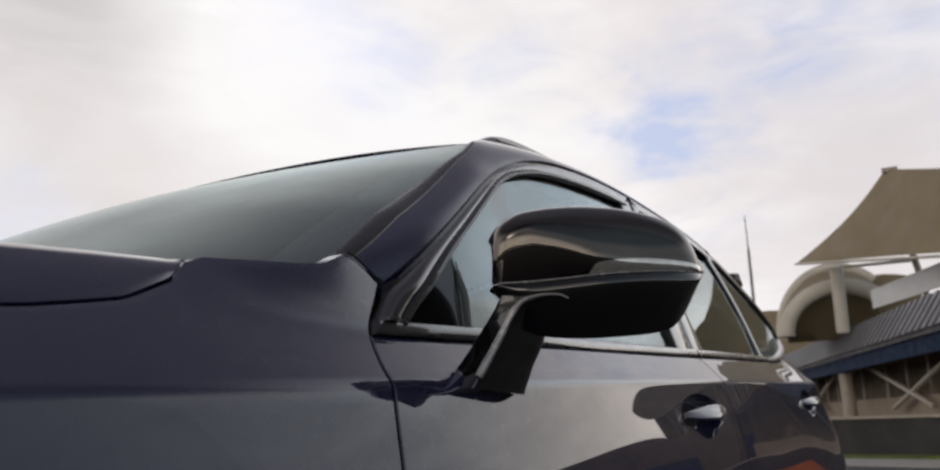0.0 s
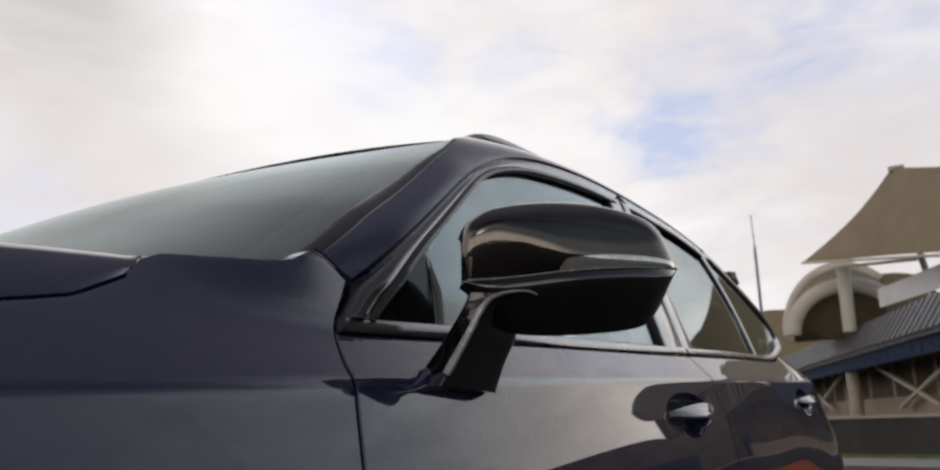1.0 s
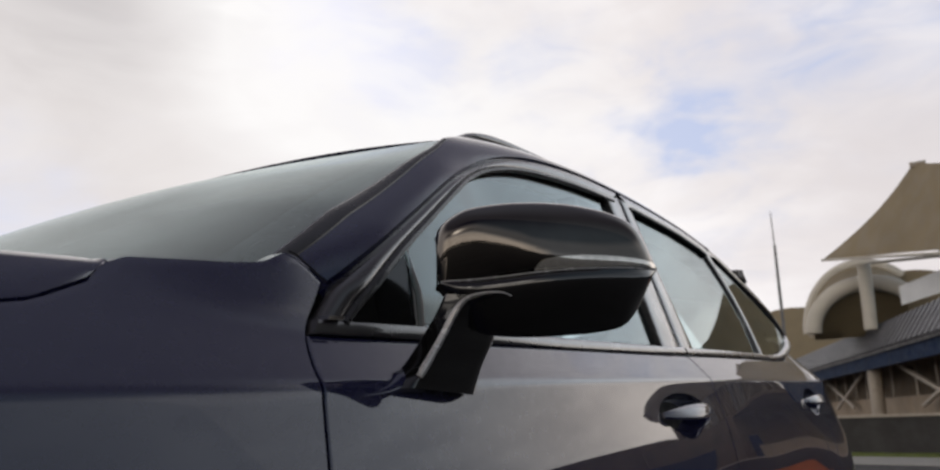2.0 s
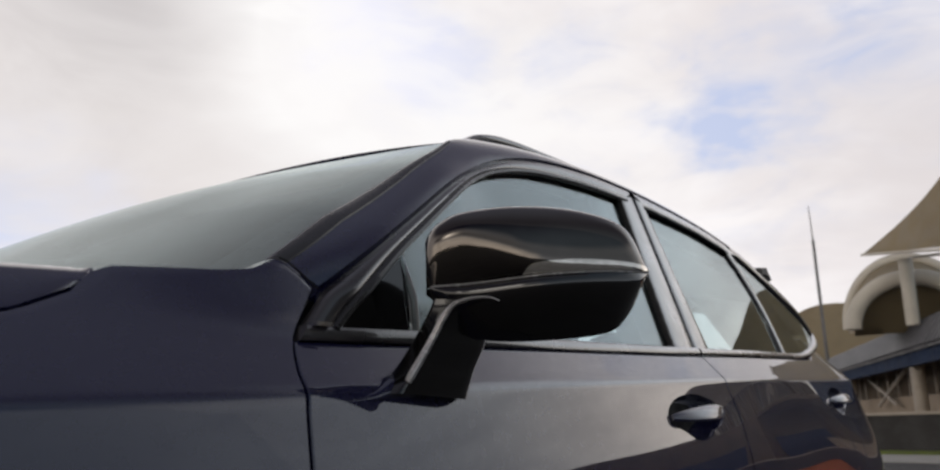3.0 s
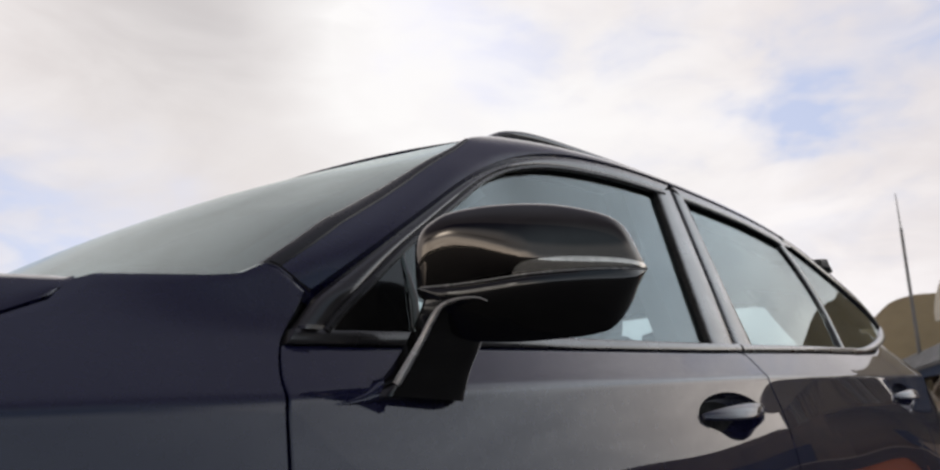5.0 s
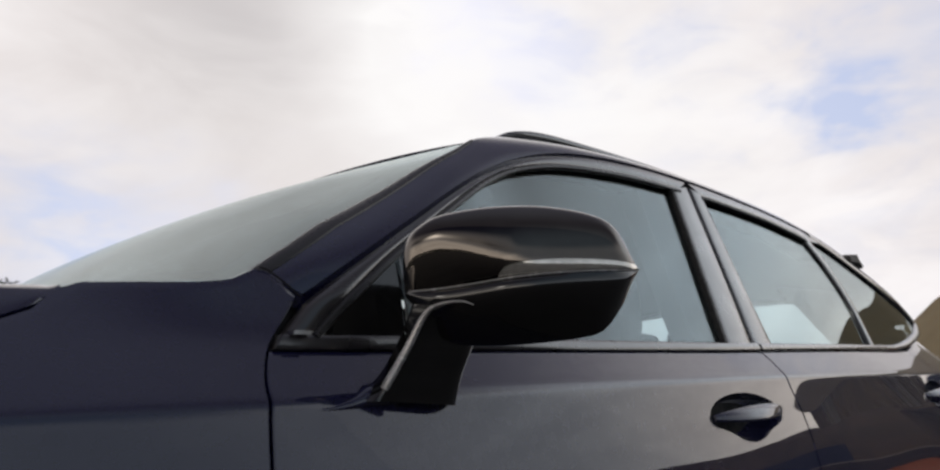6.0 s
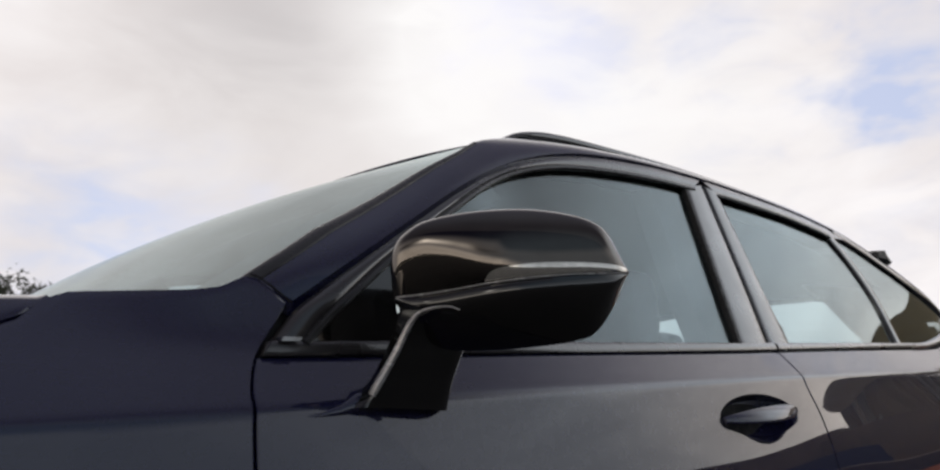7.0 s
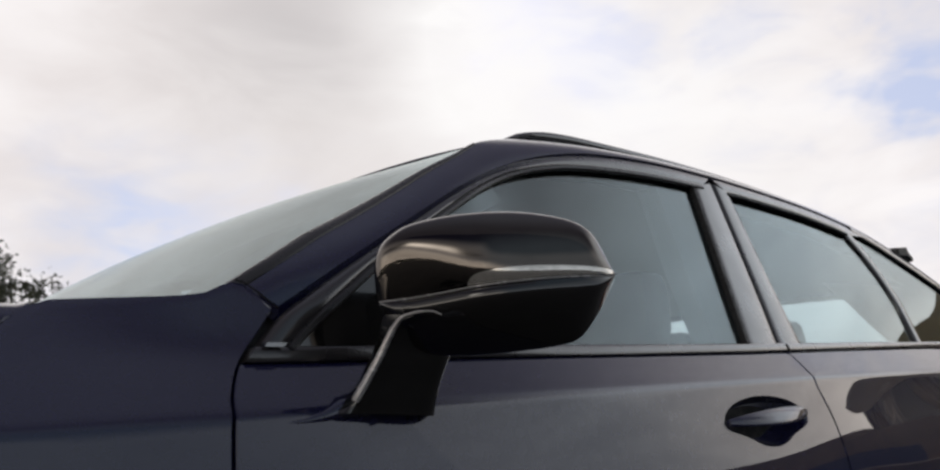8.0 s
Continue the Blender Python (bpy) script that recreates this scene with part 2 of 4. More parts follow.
def part(name, geo, material, parent=None, label="", sharp=38, smooth=True):
    """Links verts and faces as one mesh under a thing or a part."""
    me = bpy.data.meshes.new(name)
    me.from_pydata([tuple(v) for v in geo[0]], [], geo[1])
    bm = bmesh.new()
    bm.from_mesh(me)
    bmesh.ops.remove_doubles(bm, verts=bm.verts, dist=1e-5)
    bmesh.ops.recalc_face_normals(bm, faces=bm.faces)
    bm.to_mesh(me)
    bm.free()
    if smooth:
        me.polygons.foreach_set("use_smooth", [True] * len(me.polygons))
        me.set_sharp_from_angle(angle=radians(sharp))
    me.materials.append(material)
    ob = new(name, me)
    if parent:
        ob.parent = parent
        ob.matrix_parent_inverse = rest_pose(parent).inverted()
    if label:
        ob["label"] = label
    return ob


def rest_pose(ob):
    m = ob.matrix_parent_inverse @ ob.matrix_basis
    return rest_pose(ob.parent) @ m if ob.parent else m


def thing(name, at, label, category, group="", kind=""):
    ob = new(name)
    ob.empty_display_size = 0.1
    ob.matrix_basis = Matrix.Translation(at)
    return tagged(ob, label, category, group, kind)


def catmull(pts, n):
    """n points evenly along a smooth curve through pts."""
    P = [np.array(p, float) for p in pts]
    P = [2 * P[0] - P[1]] + P + [2 * P[-1] - P[-2]]
    out = []
    for i in range(1, len(P) - 2):
        for t in np.linspace(0, 1, 24, endpoint=False):
            a, b, c, d = P[i - 1:i + 3]
            out.append(0.5 * (2 * b + (c - a) * t + (2 * a - 5 * b + 4 * c - d) * t * t + (3 * b - a - 3 * c + d) * t ** 3))
    out.append(P[-2])
    out = np.array(out)
    s = np.r_[0, np.cumsum(np.linalg.norm(np.diff(out, axis=0), axis=1))]
    u = np.linspace(0, s[-1], n)
    return np.stack([np.interp(u, s, out[:, k]) for k in range(out.shape[1])], axis=1)


def box(c, size, bev=0.0, turn=0.0):
    """A box with chamfered edges, as verts and faces, turned about z."""
    bm = bmesh.new()
    bmesh.ops.create_cube(bm, size=1.0)
    bmesh.ops.scale(bm, vec=size, verts=bm.verts)
    if bev:
        bmesh.ops.bevel(bm, geom=bm.edges[:], offset=bev, segments=2, affect="EDGES", profile=0.6)
    bmesh.ops.transform(bm, matrix=pose(*c, 0, 0, turn), verts=bm.verts)
    bm.verts.index_update()
    geo = [tuple(v.co) for v in bm.verts], [tuple(v.index for v in f.verts) for f in bm.faces]
    bm.free()
    return geo


def tube(path, radius, n=10, cap=True):
    """A round bar along a list of points; radius may be a list."""
    path = [Vector(p) for p in path]
    rad = radius if isinstance(radius, (list, tuple, np.ndarray)) else [radius] * len(path)
    rows, ref = [], Vector((0.13, 0.31, 0.94)).normalized()
    for i, p in enumerate(path):
        d = (path[min(i + 1, len(path) - 1)] - path[max(i - 1, 0)]).normalized()
        a = d.cross(ref).normalized() if abs(d.dot(ref)) < 0.97 else d.cross(Vector((1, 0, 0))).normalized()
        b = d.cross(a)
        rows.append([p + (a * math.cos(q) + b * math.sin(q)) * rad[i] for q in np.linspace(0, 2 * math.pi, n, endpoint=False)])
    v, f = ring_mesh(rows, closed=True)
    if cap:
        f = f + [tuple(range(n))[::-1], tuple(range(len(v) - n, len(v)))]
    return v, f


def loft(sections):
    """A closed skin over loops of points, with both ends capped."""
    v, f = ring_mesh(sections, closed=True)
    n = len(sections[0])
    return v, f + [tuple(range(n))[::-1], tuple(range(len(v) - n, len(v)))]


# ---------------------------------------------------------------- the car's surfaces
# x runs to the tail, y into the car (the near side lies at about 0), z up
YC = 0.80
FRONT_AXLE, REAR_AXLE, WHEEL_R = -0.56, 2.30, 0.345


def crease_z(x):
    return 0.9395 + 0.0275 * x if x < 1 else 0.967 + 0.02 * (x - 1)


def crease_y(x):
    return 0.002 + 0.02 * (x - 1) ** 2 + 0.25 * max(0, -0.6 - x) ** 2 + 0.30 * max(0, x - 2.2) ** 2


BELT = [(-1, 0.975), (0, 0.985), (0.1, 0.9875), (0.2, 0.991), (0.48, 0.998), (0.86, 1.008), (1.2, 1.020), (1.8, 1.040), (2.6, 1.07)]


def belt_z(x):
    return float(np.interp(x, [a for a, b in BELT], [b for a, b in BELT]))


HANDLES = (0.788, 1.92)


def side(x, z, dents=True):
    """How far in the painted flank lies."""
    d, w = z - crease_z(x), 0.0016
    up = d if d > 0.03 else 0.0 if d < -0.03 else w * math.log1p(math.exp(d / w))
    dn = max(0.0, -d)
    k = min(dn, 0.19)
    y = crease_y(x) + up - 0.20 * k + 8.2 * k ** 4 + 0.025 * (dn - k)
    y += 0.0007 * math.sin(8.3 * x + 2.0 * z) * math.sin(13.0 * z + 2.1 * x)
    y += 0.0014 * math.sin(7.0 * x - 1.2) * math.sin(16.0 * z) * min(1.0, max(0.0, x - 0.85) / 0.4)
    y -= 0.042 * math.exp(-((x - REAR_AXLE) / 0.48) ** 2 - ((z - 0.70) / 0.17) ** 2)
    return y


def table(pts):
    return lambda q: float(np.interp(q, [p[0] for p in pts], [p[1] for p in pts]))


def smooth_table(pts):
    return table([tuple(p) for p in catmull(pts, 160)])


LEAN = smooth_table([(-0.20, 0), (-0.10, -0.001), (-0.03, -0.004), (0.04, -0.010), (0.10, -0.0155), (0.20, -0.015), (0.33, -0.006), (0.43, 0.004), (0.55, 0.005), (0.9, 0.0)])


def green(x, z, off=0.0):
    """How far in the side of the greenhouse lies."""
    b = belt_z(x)
    lean = LEAN(x)
    return side(x, b, False) + 0.38 * (z - b) + lean * min(1.0, max(0.0, (z - b) / 0.05)) - off


def wing(x, z):
    """The fender's top: flank slope ahead, rolling over softly to the pillar's slope at its tip."""
    k = min(1.0, max(0.0, (x + 0.24) / 0.24))
    k = k * k * (3 - 2 * k)
    h, w = z - belt_z(x), 0.012
    return side(x, z, False) - k * 0.31 * (math.sqrt((h - w) ** 2 + w * w) + h - w)


CUP_A, CUP_B, CUP_DROP = 0.120, 0.036, 0.057


def cup_rho(q):
    """The cup's outline, by angle: an oval drawn in below towards a narrower pouch."""
    return 1.0 if math.sin(q) >= 0 else 1.0 - 0.20 * math.sin(2 * q) ** 2


def cup_r(x, z, hx):
    u, v = (x - hx) / CUP_A, (z - crease_z(hx) + CUP_DROP) / CUP_B
    return (u * u + v * v) / cup_rho(math.atan2(v, u)) ** 2


def cut_cup(geo, hx):
    """Opens the panel where the handle's cup sits."""
    v, f = list(geo[0]), geo[1]
    inside = [cup_r(sum(v[i][0] for i in q) / 4, sum(v[i][2] for i in q) / 4, hx) <= 1.0 for q in f]
    keep = [q for q, gone in zip(f, inside) if not gone]
    rim = {i for q, gone in zip(f, inside) if gone for i in q} & {i for q in keep for i in q}
    zc = crease_z(hx) - CUP_DROP
    for i in rim:
        k = cup_r(v[i][0], v[i][2], hx) ** -0.5
        x, z = hx + (v[i][0] - hx) * k, zc + (v[i][2] - zc) * k
        v[i] = (x, side(x, z), z)
    return v, keep


def mirrored(geo):
    return [(p[0], 2 * YC - p[1], p[2]) for p in geo[0]], [f[::-1] for f in geo[1]]


def pad(grid, depth=(0, 0.016, 0)):
    """Turns the border of a grid inwards, as a folded panel edge."""
    d = np.array(depth)
    g = np.array(grid, float)
    g = np.concatenate([g[:1] + d, g, g[-1:] + d], axis=0)
    return np.concatenate([g[:, :1] + d, g, g[:, -1:] + d], axis=1)


def flank_panel(x_left, x_right, z_low, z_top, nx, n_low=26, n_up=12, surface=side, dense=None):
    """A panel of the flank between two shut lines x(z), from z_low(x) to z_top(x)."""
    lows = [1 - (1 - k / n_low) ** 1.5 for k in range(n_low)]
    ups = [(k / n_up) ** 1.25 for k in range(n_up + 1)]
    fr = [("low", 0.0), ("low", 0.004)] + [("low", a) for a in lows[1:]] + [("up", b) for b in ups[:-1]] + [("up", 0.96), ("up", 1.0)]
    us = [0.0, 0.0012] + [k / nx for k in range(1, nx)] + [0.9988, 1.0]
    if dense:
        us = sorted(us + list(np.arange(dense[0], dense[1], 0.0026)))
    grid = []
    for i, (reg, a) in enumerate(fr):
        row = []
        for j, u in enumerate(us):
            z = 0.9
            for _ in range(6):
                x = x_left(z) * (1 - u) + x_right(z) * u
                c, lo, hi = crease_z(x), z_low(x), z_top(x)
                c = min(c, hi - 0.002)
                z = lo + (c - lo) * a if reg == "low" else c + (hi - c) * a
            edge = i in (0, len(fr) - 1) or j in (0, len(us) - 1)
            row.append((x, surface(x, z) + (0.0012 if edge else 0), z))
        grid.append(row)
    return ring_mesh(pad(grid))


def ribbon(a, b, n, across, profile, thick=0.012, surface=green):
    """A strip on the greenhouse between two curves (x, z). profile(s): how proud it stands at s from a to b."""
    A, B = catmull(a, n), catmull(b, n)
    grid = []
    for s in across:
        row = []
        for p, q in zip(A, B):
            x, z = p * (1 - s) + q * s
            row.append((x, surface(x, z) - profile(s), z))
        grid.append(row)
    return ring_mesh(pad(grid, (0, thick, 0)))


def rise(x):
    """The windscreen's height along the car."""
    return float(np.interp(x, [-0.35, -0.25, 0.025, 0.167, 0.321, 0.46, 0.60], [0.83, 0.90, 1.074, 1.161, 1.250, 1.325, 1.388]))


# shut lines, x by z, and edges, z by x
SEAM_F = smooth_table([(0.30, -0.06), (0.6, -0.058), (0.82, -0.052), (0.897, -0.047), (0.941, -0.041), (0.966, -0.028), (0.986, -0.012), (0.998, 0.000), (1.02, 0.022), (1.04, 0.038)])
SEAM_M = smooth_table([(0.30, 1.01), (0.70, 1.01), (0.815, 1.006), (0.90, 0.994), (0.958, 0.974), (0.995, 0.985), (1.024, 0.990)])
SEAM_R = table([(0.30, 1.80), (0.45, 1.83), (0.60, 1.93), (0.75, 2.03), (0.9, 2.06), (1.07, 2.00)])
SILL = 0.27


def arch(x, axle, r=0.385):
    d = r * r - (x - axle) ** 2
    return WHEEL_R + math.sqrt(d) if d > 0 else 0.0


def gap(f, d):
    return lambda z: f(z) + d


FENDER_TOP = table([(-1.45, 0.86), (-1.2, 0.895), (-0.9, 0.935), (-0.6, 0.962), (-0.347, 0.979), (-0.325, 0.981), (-0.287, 0.987), (-0.248, 0.994), (-0.218, 1.006), (-0.198, 1.014), (-0.183, 1.021),
                    (-0.170, 1.0395), (-0.15, 1.0415), (-0.10, 1.0448), (-0.06, 1.0472), (-0.03, 1.0510), (-0.010, 1.0605), (0.002, 1.0655), (0.012, 1.0625), (0.026, 1.052), (0.041, 1.0385)])
HOOD_EDGE = table([(-1.45, 0.863), (-1.2, 0.898), (-0.9, 0.938), (-0.6, 0.965), (-0.347, 0.982), (-0.325, 0.984), (-0.287, 0.990), (-0.248, 0.997), (-0.218, 1.009), (-0.198, 1.017), (-0.183, 1.024), (-0.168, 1.036)])
CREST = table([(-1.45, 0.875), (-1.2, 0.915), (-0.9, 0.965), (-0.6, 1.005), (-0.33, 1.029), (-0.25, 1.0350), (-0.168, 1.0400), (0.1, 1.050)])

# edges of the side windows, as (x, z)
T_EDGE = [(0.000, 0.999), (0.022, 1.021), (0.043, 1.041), (0.108, 1.084), (0.205, 1.142), (0.335, 1.216), (0.425, 1.259), (0.515, 1.294), (0.60, 1.318), (0.70, 1.336), (0.85, 1.349),
          (1.10, 1.356), (1.40, 1.352), (1.62, 1.341), (1.80, 1.322), (2.00, 1.278), (2.20, 1.225), (2.42, 1.160)]
GLASS_EDGE = [(0.038, 1.002), (0.076, 1.036), (0.15, 1.090), (0.225, 1.137), (0.30, 1.182), (0.378, 1.226), (0.461, 1.262), (0.563, 1.290), (0.671, 1.306), (0.806, 1.317), (0.951, 1.323)]

# the painted upper edge: where the flank meets screen and roof
E_EDGE = [(0.004, 0.122, 1.066), (0.066, 0.134, 1.105), (0.099, 0.140, 1.127), (0.151, 0.147, 1.155), (0.231, 0.160, 1.200), (0.301, 0.173, 1.241), (0.377, 0.188, 1.281), (0.46, 0.212, 1.323), (0.60, 0.236, 1.358),
          (0.80, 0.246, 1.377), (1.10, 0.250, 1.388), (1.40, 0.250, 1.386), (1.70, 0.248, 1.372), (1.90, 0.244, 1.343), (2.10, 0.240, 1.298), (2.30, 0.240, 1.240), (2.50, 0.25, 1.170)]

car = thing("car", (0.9, YC, 0), "glossy navy blue crossover car with black trim on paved ground", "car")


def both(name, geo, material, label=""):
    """A part on the near side and its twin on the far side."""
    sharp = 28 if material is PAINT else 38
    part(name, mirrored(geo), material, car, label, sharp)
    return part(name, geo, material, car, label, sharp)


# ---------------------------------------------------------------- painted panels
def fender_geo():
    right = gap(SEAM_F, -0.0017)
    low = lambda x: max(SILL, arch(x, FRONT_AXLE))
    return flank_panel(lambda z: -1.36, lambda z: right(min(z, 1.04)), low, FENDER_TOP, 110, 26, 16, wing)


fender = both("fender", fender_geo(), PAINT)


def door_geo(left, right, low, fine=True):
    mid = HANDLES[0] if left is SEAM_F else HANDLES[1]
    a, b = left(0.9), right(0.9)
    span = ((mid - 0.115 - a) / (b - a), (mid + 0.115 - a) / (b - a)) if fine else None
    return cut_cup(flank_panel(gap(left, 0.0017), gap(right, -0.0017), low, lambda x: belt_z(x) - 0.001, 100, 130 if fine else 40, 10, side, span), mid)


front_door = part("front_door", door_geo(SEAM_F, SEAM_M, lambda x: SILL), PAINT, car, sharp=28)
far_front_door = part("front_door", mirrored(door_geo(SEAM_F, SEAM_M, lambda x: SILL, False)), PAINT, car)
rear_low = lambda x: max(SILL, arch(x, REAR_AXLE))
rear_door = part("rear_door", door_geo(SEAM_M, SEAM_R, rear_low), PAINT, car, sharp=28)
far_rear_door = part("rear_door", mirrored(door_geo(SEAM_M, SEAM_R, rear_low, False)), PAINT, car)

QUARTER_TOP = table([(1.9, 1.04), (2.0, 1.045), (2.1, 1.062), (2.25, 1.10), (2.42, 1.135), (2.6, 1.115), (2.8, 1.07), (3.05, 1.0)])
both("rear_quarter", flank_panel(gap(SEAM_R, 0.002), lambda z: 3.02, rear_low, QUARTER_TOP, 80), PAINT)


def shell_geo():
    """Dark inner skin behind the shut lines."""
    top = lambda x: belt_z(x) + (0.058 if x < 0.16 else 0.004)
    grid = []
    for z in np.linspace(0.25, 1.06, 27):
        grid.append([(x, side(x, min(z, top(x)), False) + 0.03, min(z, top(x))) for x in np.linspace(-0.15, 2.9, 90)])
    return ring_mesh(grid)


both("inner_shell", shell_geo(), GAP)


def hood_geo():
    grid = []
    xs = np.r_[np.linspace(-1.38, -0.4, 30), np.linspace(-0.38, -0.168, 26)]
    for x in xs:
        z0, c = HOOD_EDGE(x), CREST(x)
        y0 = side(x, z0, False)
        row = [(x, y0 + 0.016, z0 - 0.012), (x, y0 + 0.0025, z0)]
        z1 = max(c - 0.007, z0 + 0.002)
        for k in (0.25, 0.6, 1.0):
            z = z0 + (z1 - z0) * k
            row.append((x, side(x, z, False), z))
        y1 = side(x, z1, False)
        for a in (20, 40, 60, 80):
            q = radians(a)
            row.append((x, y1 + 0.020 * math.sin(q), z1 + (c - z1) * math.sin(q) ** 0.8))
        yl = y1 + 0.020
        for w in np.linspace(0.04, 1, 14):
            row.append((x, yl + (YC - yl) * w, c + 0.022 * (1 - (1 - w) ** 2)))
        full = row + [(p[0], 2 * YC - p[1], p[2]) for p in row[-2::-1]]
        grid.append(full)
    g = np.array(grid)
    back = g[-1:].copy() + np.array((0.002, 0, -0.004))
    drop = g[-1:].copy() + np.array((0.002, 0, -0.05))
    nose = g[:1].copy() + np.array((-0.06, 0, -0.10))
    return ring_mesh(np.concatenate([nose, g, back, drop]))


part("hood", hood_geo(), PAINT, car)


def upper_pt(x, z, e, s):
    """A point of the painted upper side: s from the window trim to screen and roof."""
    foot = 0.014 * max(0.0, 1 - (x - 0.043) / 0.11) ** 2
    p = np.array((x, green(x, z) + foot, z))
    xm, zm = x * 0.4 + e[0] * 0.6, z + 0.62 * (e[2] - z)
    c = np.array((xm, green(x, zm) + 0.004 + foot, zm))
    return p * (1 - s) ** 2 + c * 2 * s * (1 - s) + e * s * s


UPPER_LOW, UPPER_HIGH = catmull(T_EDGE[2:], 90), catmull(E_EDGE, 90)


def upper_geo():
    """The painted pillar, roof side and rear pillar, rounded from the window trim to screen and roof."""
    grid = []
    for s in (0, 0.03, 0.12, 0.25, 0.4, 0.55, 0.7, 0.82, 0.92, 0.985, 1.0):
        grid.append([upper_pt(x, z, e, s) + np.array((0, 0.003 if s in (0, 1.0) else 0, 0)) for (x, z), e in zip(UPPER_LOW, UPPER_HIGH)])
    return ring_mesh(pad(grid, (0.002, 0.006, -0.016)))


def screen_trim_geo():
    """The matt black moulding between the pillar's paint and the windscreen, narrowing towards the roof."""
    cols = [(x, z, e) for (x, z), e in zip(UPPER_LOW, UPPER_HIGH) if e[0] < 0.45]
    grid = []
    for k in (0.0, 0.06, 0.3, 0.6, 0.85, 1.0):
        row = []
        for i, (x, z, e) in enumerate(cols):
            s0 = 0.70 + 0.22 * (i / (len(cols) - 1)) ** 2
            lift = 0.0018 * math.sin(math.pi * min(1.0, 0.1 + k)) ** 0.3 if k else -0.001
            row.append(upper_pt(x, z, e, s0 + (1.0 - s0) * k) + np.array((-0.30, -0.45, 0.84)) * lift)
        grid.append(row)
    return ring_mesh(pad(grid, (0.001, 0.003, -0.004)))


both("roof_side", upper_geo(), PAINT)
both("screen_trim", screen_trim_geo(), SATIN, "matt black moulding along the windscreen")


def roof_geo():
    E = catmull(E_EDGE[7:-1], 40)
    grid = []
    for i, e in enumerate(E):
        f = i / (len(E) - 1)
        crown = 0.034 + 0.034 * (1 - f) ** 2
        bow = 0.090 * (1 - f) ** 4
        row = []
        for w in np.linspace(-1, 1, 25):
            k = 1 - w * w
            row.append((e[0] + bow * k, YC + w * (YC - e[1] - 0.001), e[2] + crown * (1 - abs(w) ** (2.06 + 0.34 * f)) - 0.0045))
        grid.append(row)
    g = np.array(grid)
    return ring_mesh(np.concatenate([g[:1] + np.array((0.004, 0, -0.008)), g, g[-1:] + np.array((-0.002, 0, -0.02))]))


part("roof", roof_geo(), PAINT, car)


def sheet_with_back(g, d):
    """A pane of real thickness from a grid."""
    front, back = np.array(g, float), np.array(g, float) + np.array(d)
    v, f = ring_mesh(front)
    v2, f2 = ring_mesh(back, flip=True)
    n, m = front.shape[:2]
    o = n * m
    rim = [i for i in range(m)] + [i * m + m - 1 for i in range(1, n)] + [(n - 1) * m + j for j in range(m - 2, -1, -1)] + [i * m for i in range(n - 2, 0, -1)]
    side_f = [(a, b, b + o, a + o) for a, b in zip(rim, rim[1:] + rim[:1])]
    return v + v2, f + [tuple(i + o for i in q) for q in f2] + side_f


def screen_pt(f, w, under=0.0):
    """A point of the windscreen: f from foot to roof, w across from -1 to 1."""
    x = -0.20 + 0.6577 * f
    y = 0.126 + 0.16 * x + (0.175 * (x - 0.377) if x > 0.377 else 0)
    k = 1 - abs(w) ** (1.87 + 0.19 * f)
    low, mid, top = (1 - f) * (1 - 2 * f), 4 * f * (1 - f), f * (2 * f - 1)
    return (x + (0.023 * mid + 0.089 * top) * k, YC + w * (YC - y), rise(x) + (0.022 * low + 0.069 * mid + 0.062 * top) * k - 0.006 - under)


part("windscreen", sheet_with_back([[screen_pt(f, w) for w in np.linspace(-1, 1, 41)] for f in np.linspace(0, 1, 32)], (0.002, 0, -0.004)), SCREEN, car, "curved windscreen glass reflecting the cloudy sky").visible_shadow = False


def frit_geo():
    """The black printed band along the screen's edge, just under the glass."""
    return ring_mesh([[screen_pt(f, -1 + s, 0.0055) for s in np.linspace(0, 0.13, 6)] for f in np.linspace(0.1, 0.99, 30)])


both("screen_border", frit_geo(), SATIN, label="matt black printed border of the windscreen")

# cowl under the screen's foot and the black corner cover beside it
part("cowl", ring_mesh([[(x, y, z) for y in np.linspace(0.13, 2 * YC - 0.13, 24)] for x, z in ((-0.172, 1.012), (-0.16, 0.985), (-0.05, 0.975), (0.05, 0.99), (0.06, 0.90))]), PLASTIC, car, "black plastic scuttle below the windscreen")
both("corner_cover", ring_mesh([[(x + 0.03 * s, wing(x, FENDER_TOP(x)) + 0.004 + 0.05 * s, FENDER_TOP(x) - 0.004 + 0.006 * s) for x in np.linspace(-0.10, 0.01, 14)] for s in (0, 0.3, 0.6, 1.0)]), RUBBER)


SEAM_LINE = [(x, wing(x, FENDER_TOP(x)) - 0.0006, FENDER_TOP(x) + 0.0012) for x in (0.003, 0.008, 0.012, 0.019, 0.026, 0.034, 0.041)]
both("panel_gap", tube(catmull(SEAM_LINE, 24), 0.0009, 8), GAP)


# ---------------------------------------------------------------- side windows and trim
def strip_profile(h):
    return lambda s: h * math.sin(math.pi * min(1, max(0, s))) ** 0.5 - 0.002


ACROSS = (0, 0.06, 0.2, 0.4, 0.6, 0.8, 0.94, 1.0)


def flat_profile(h):
    return lambda s: h * min(1.0, (s + 0.02) / 0.10, (1.02 - s) / 0.10) ** 0.5 - 0.002 + 0.0015 * math.sin(math.pi * s)


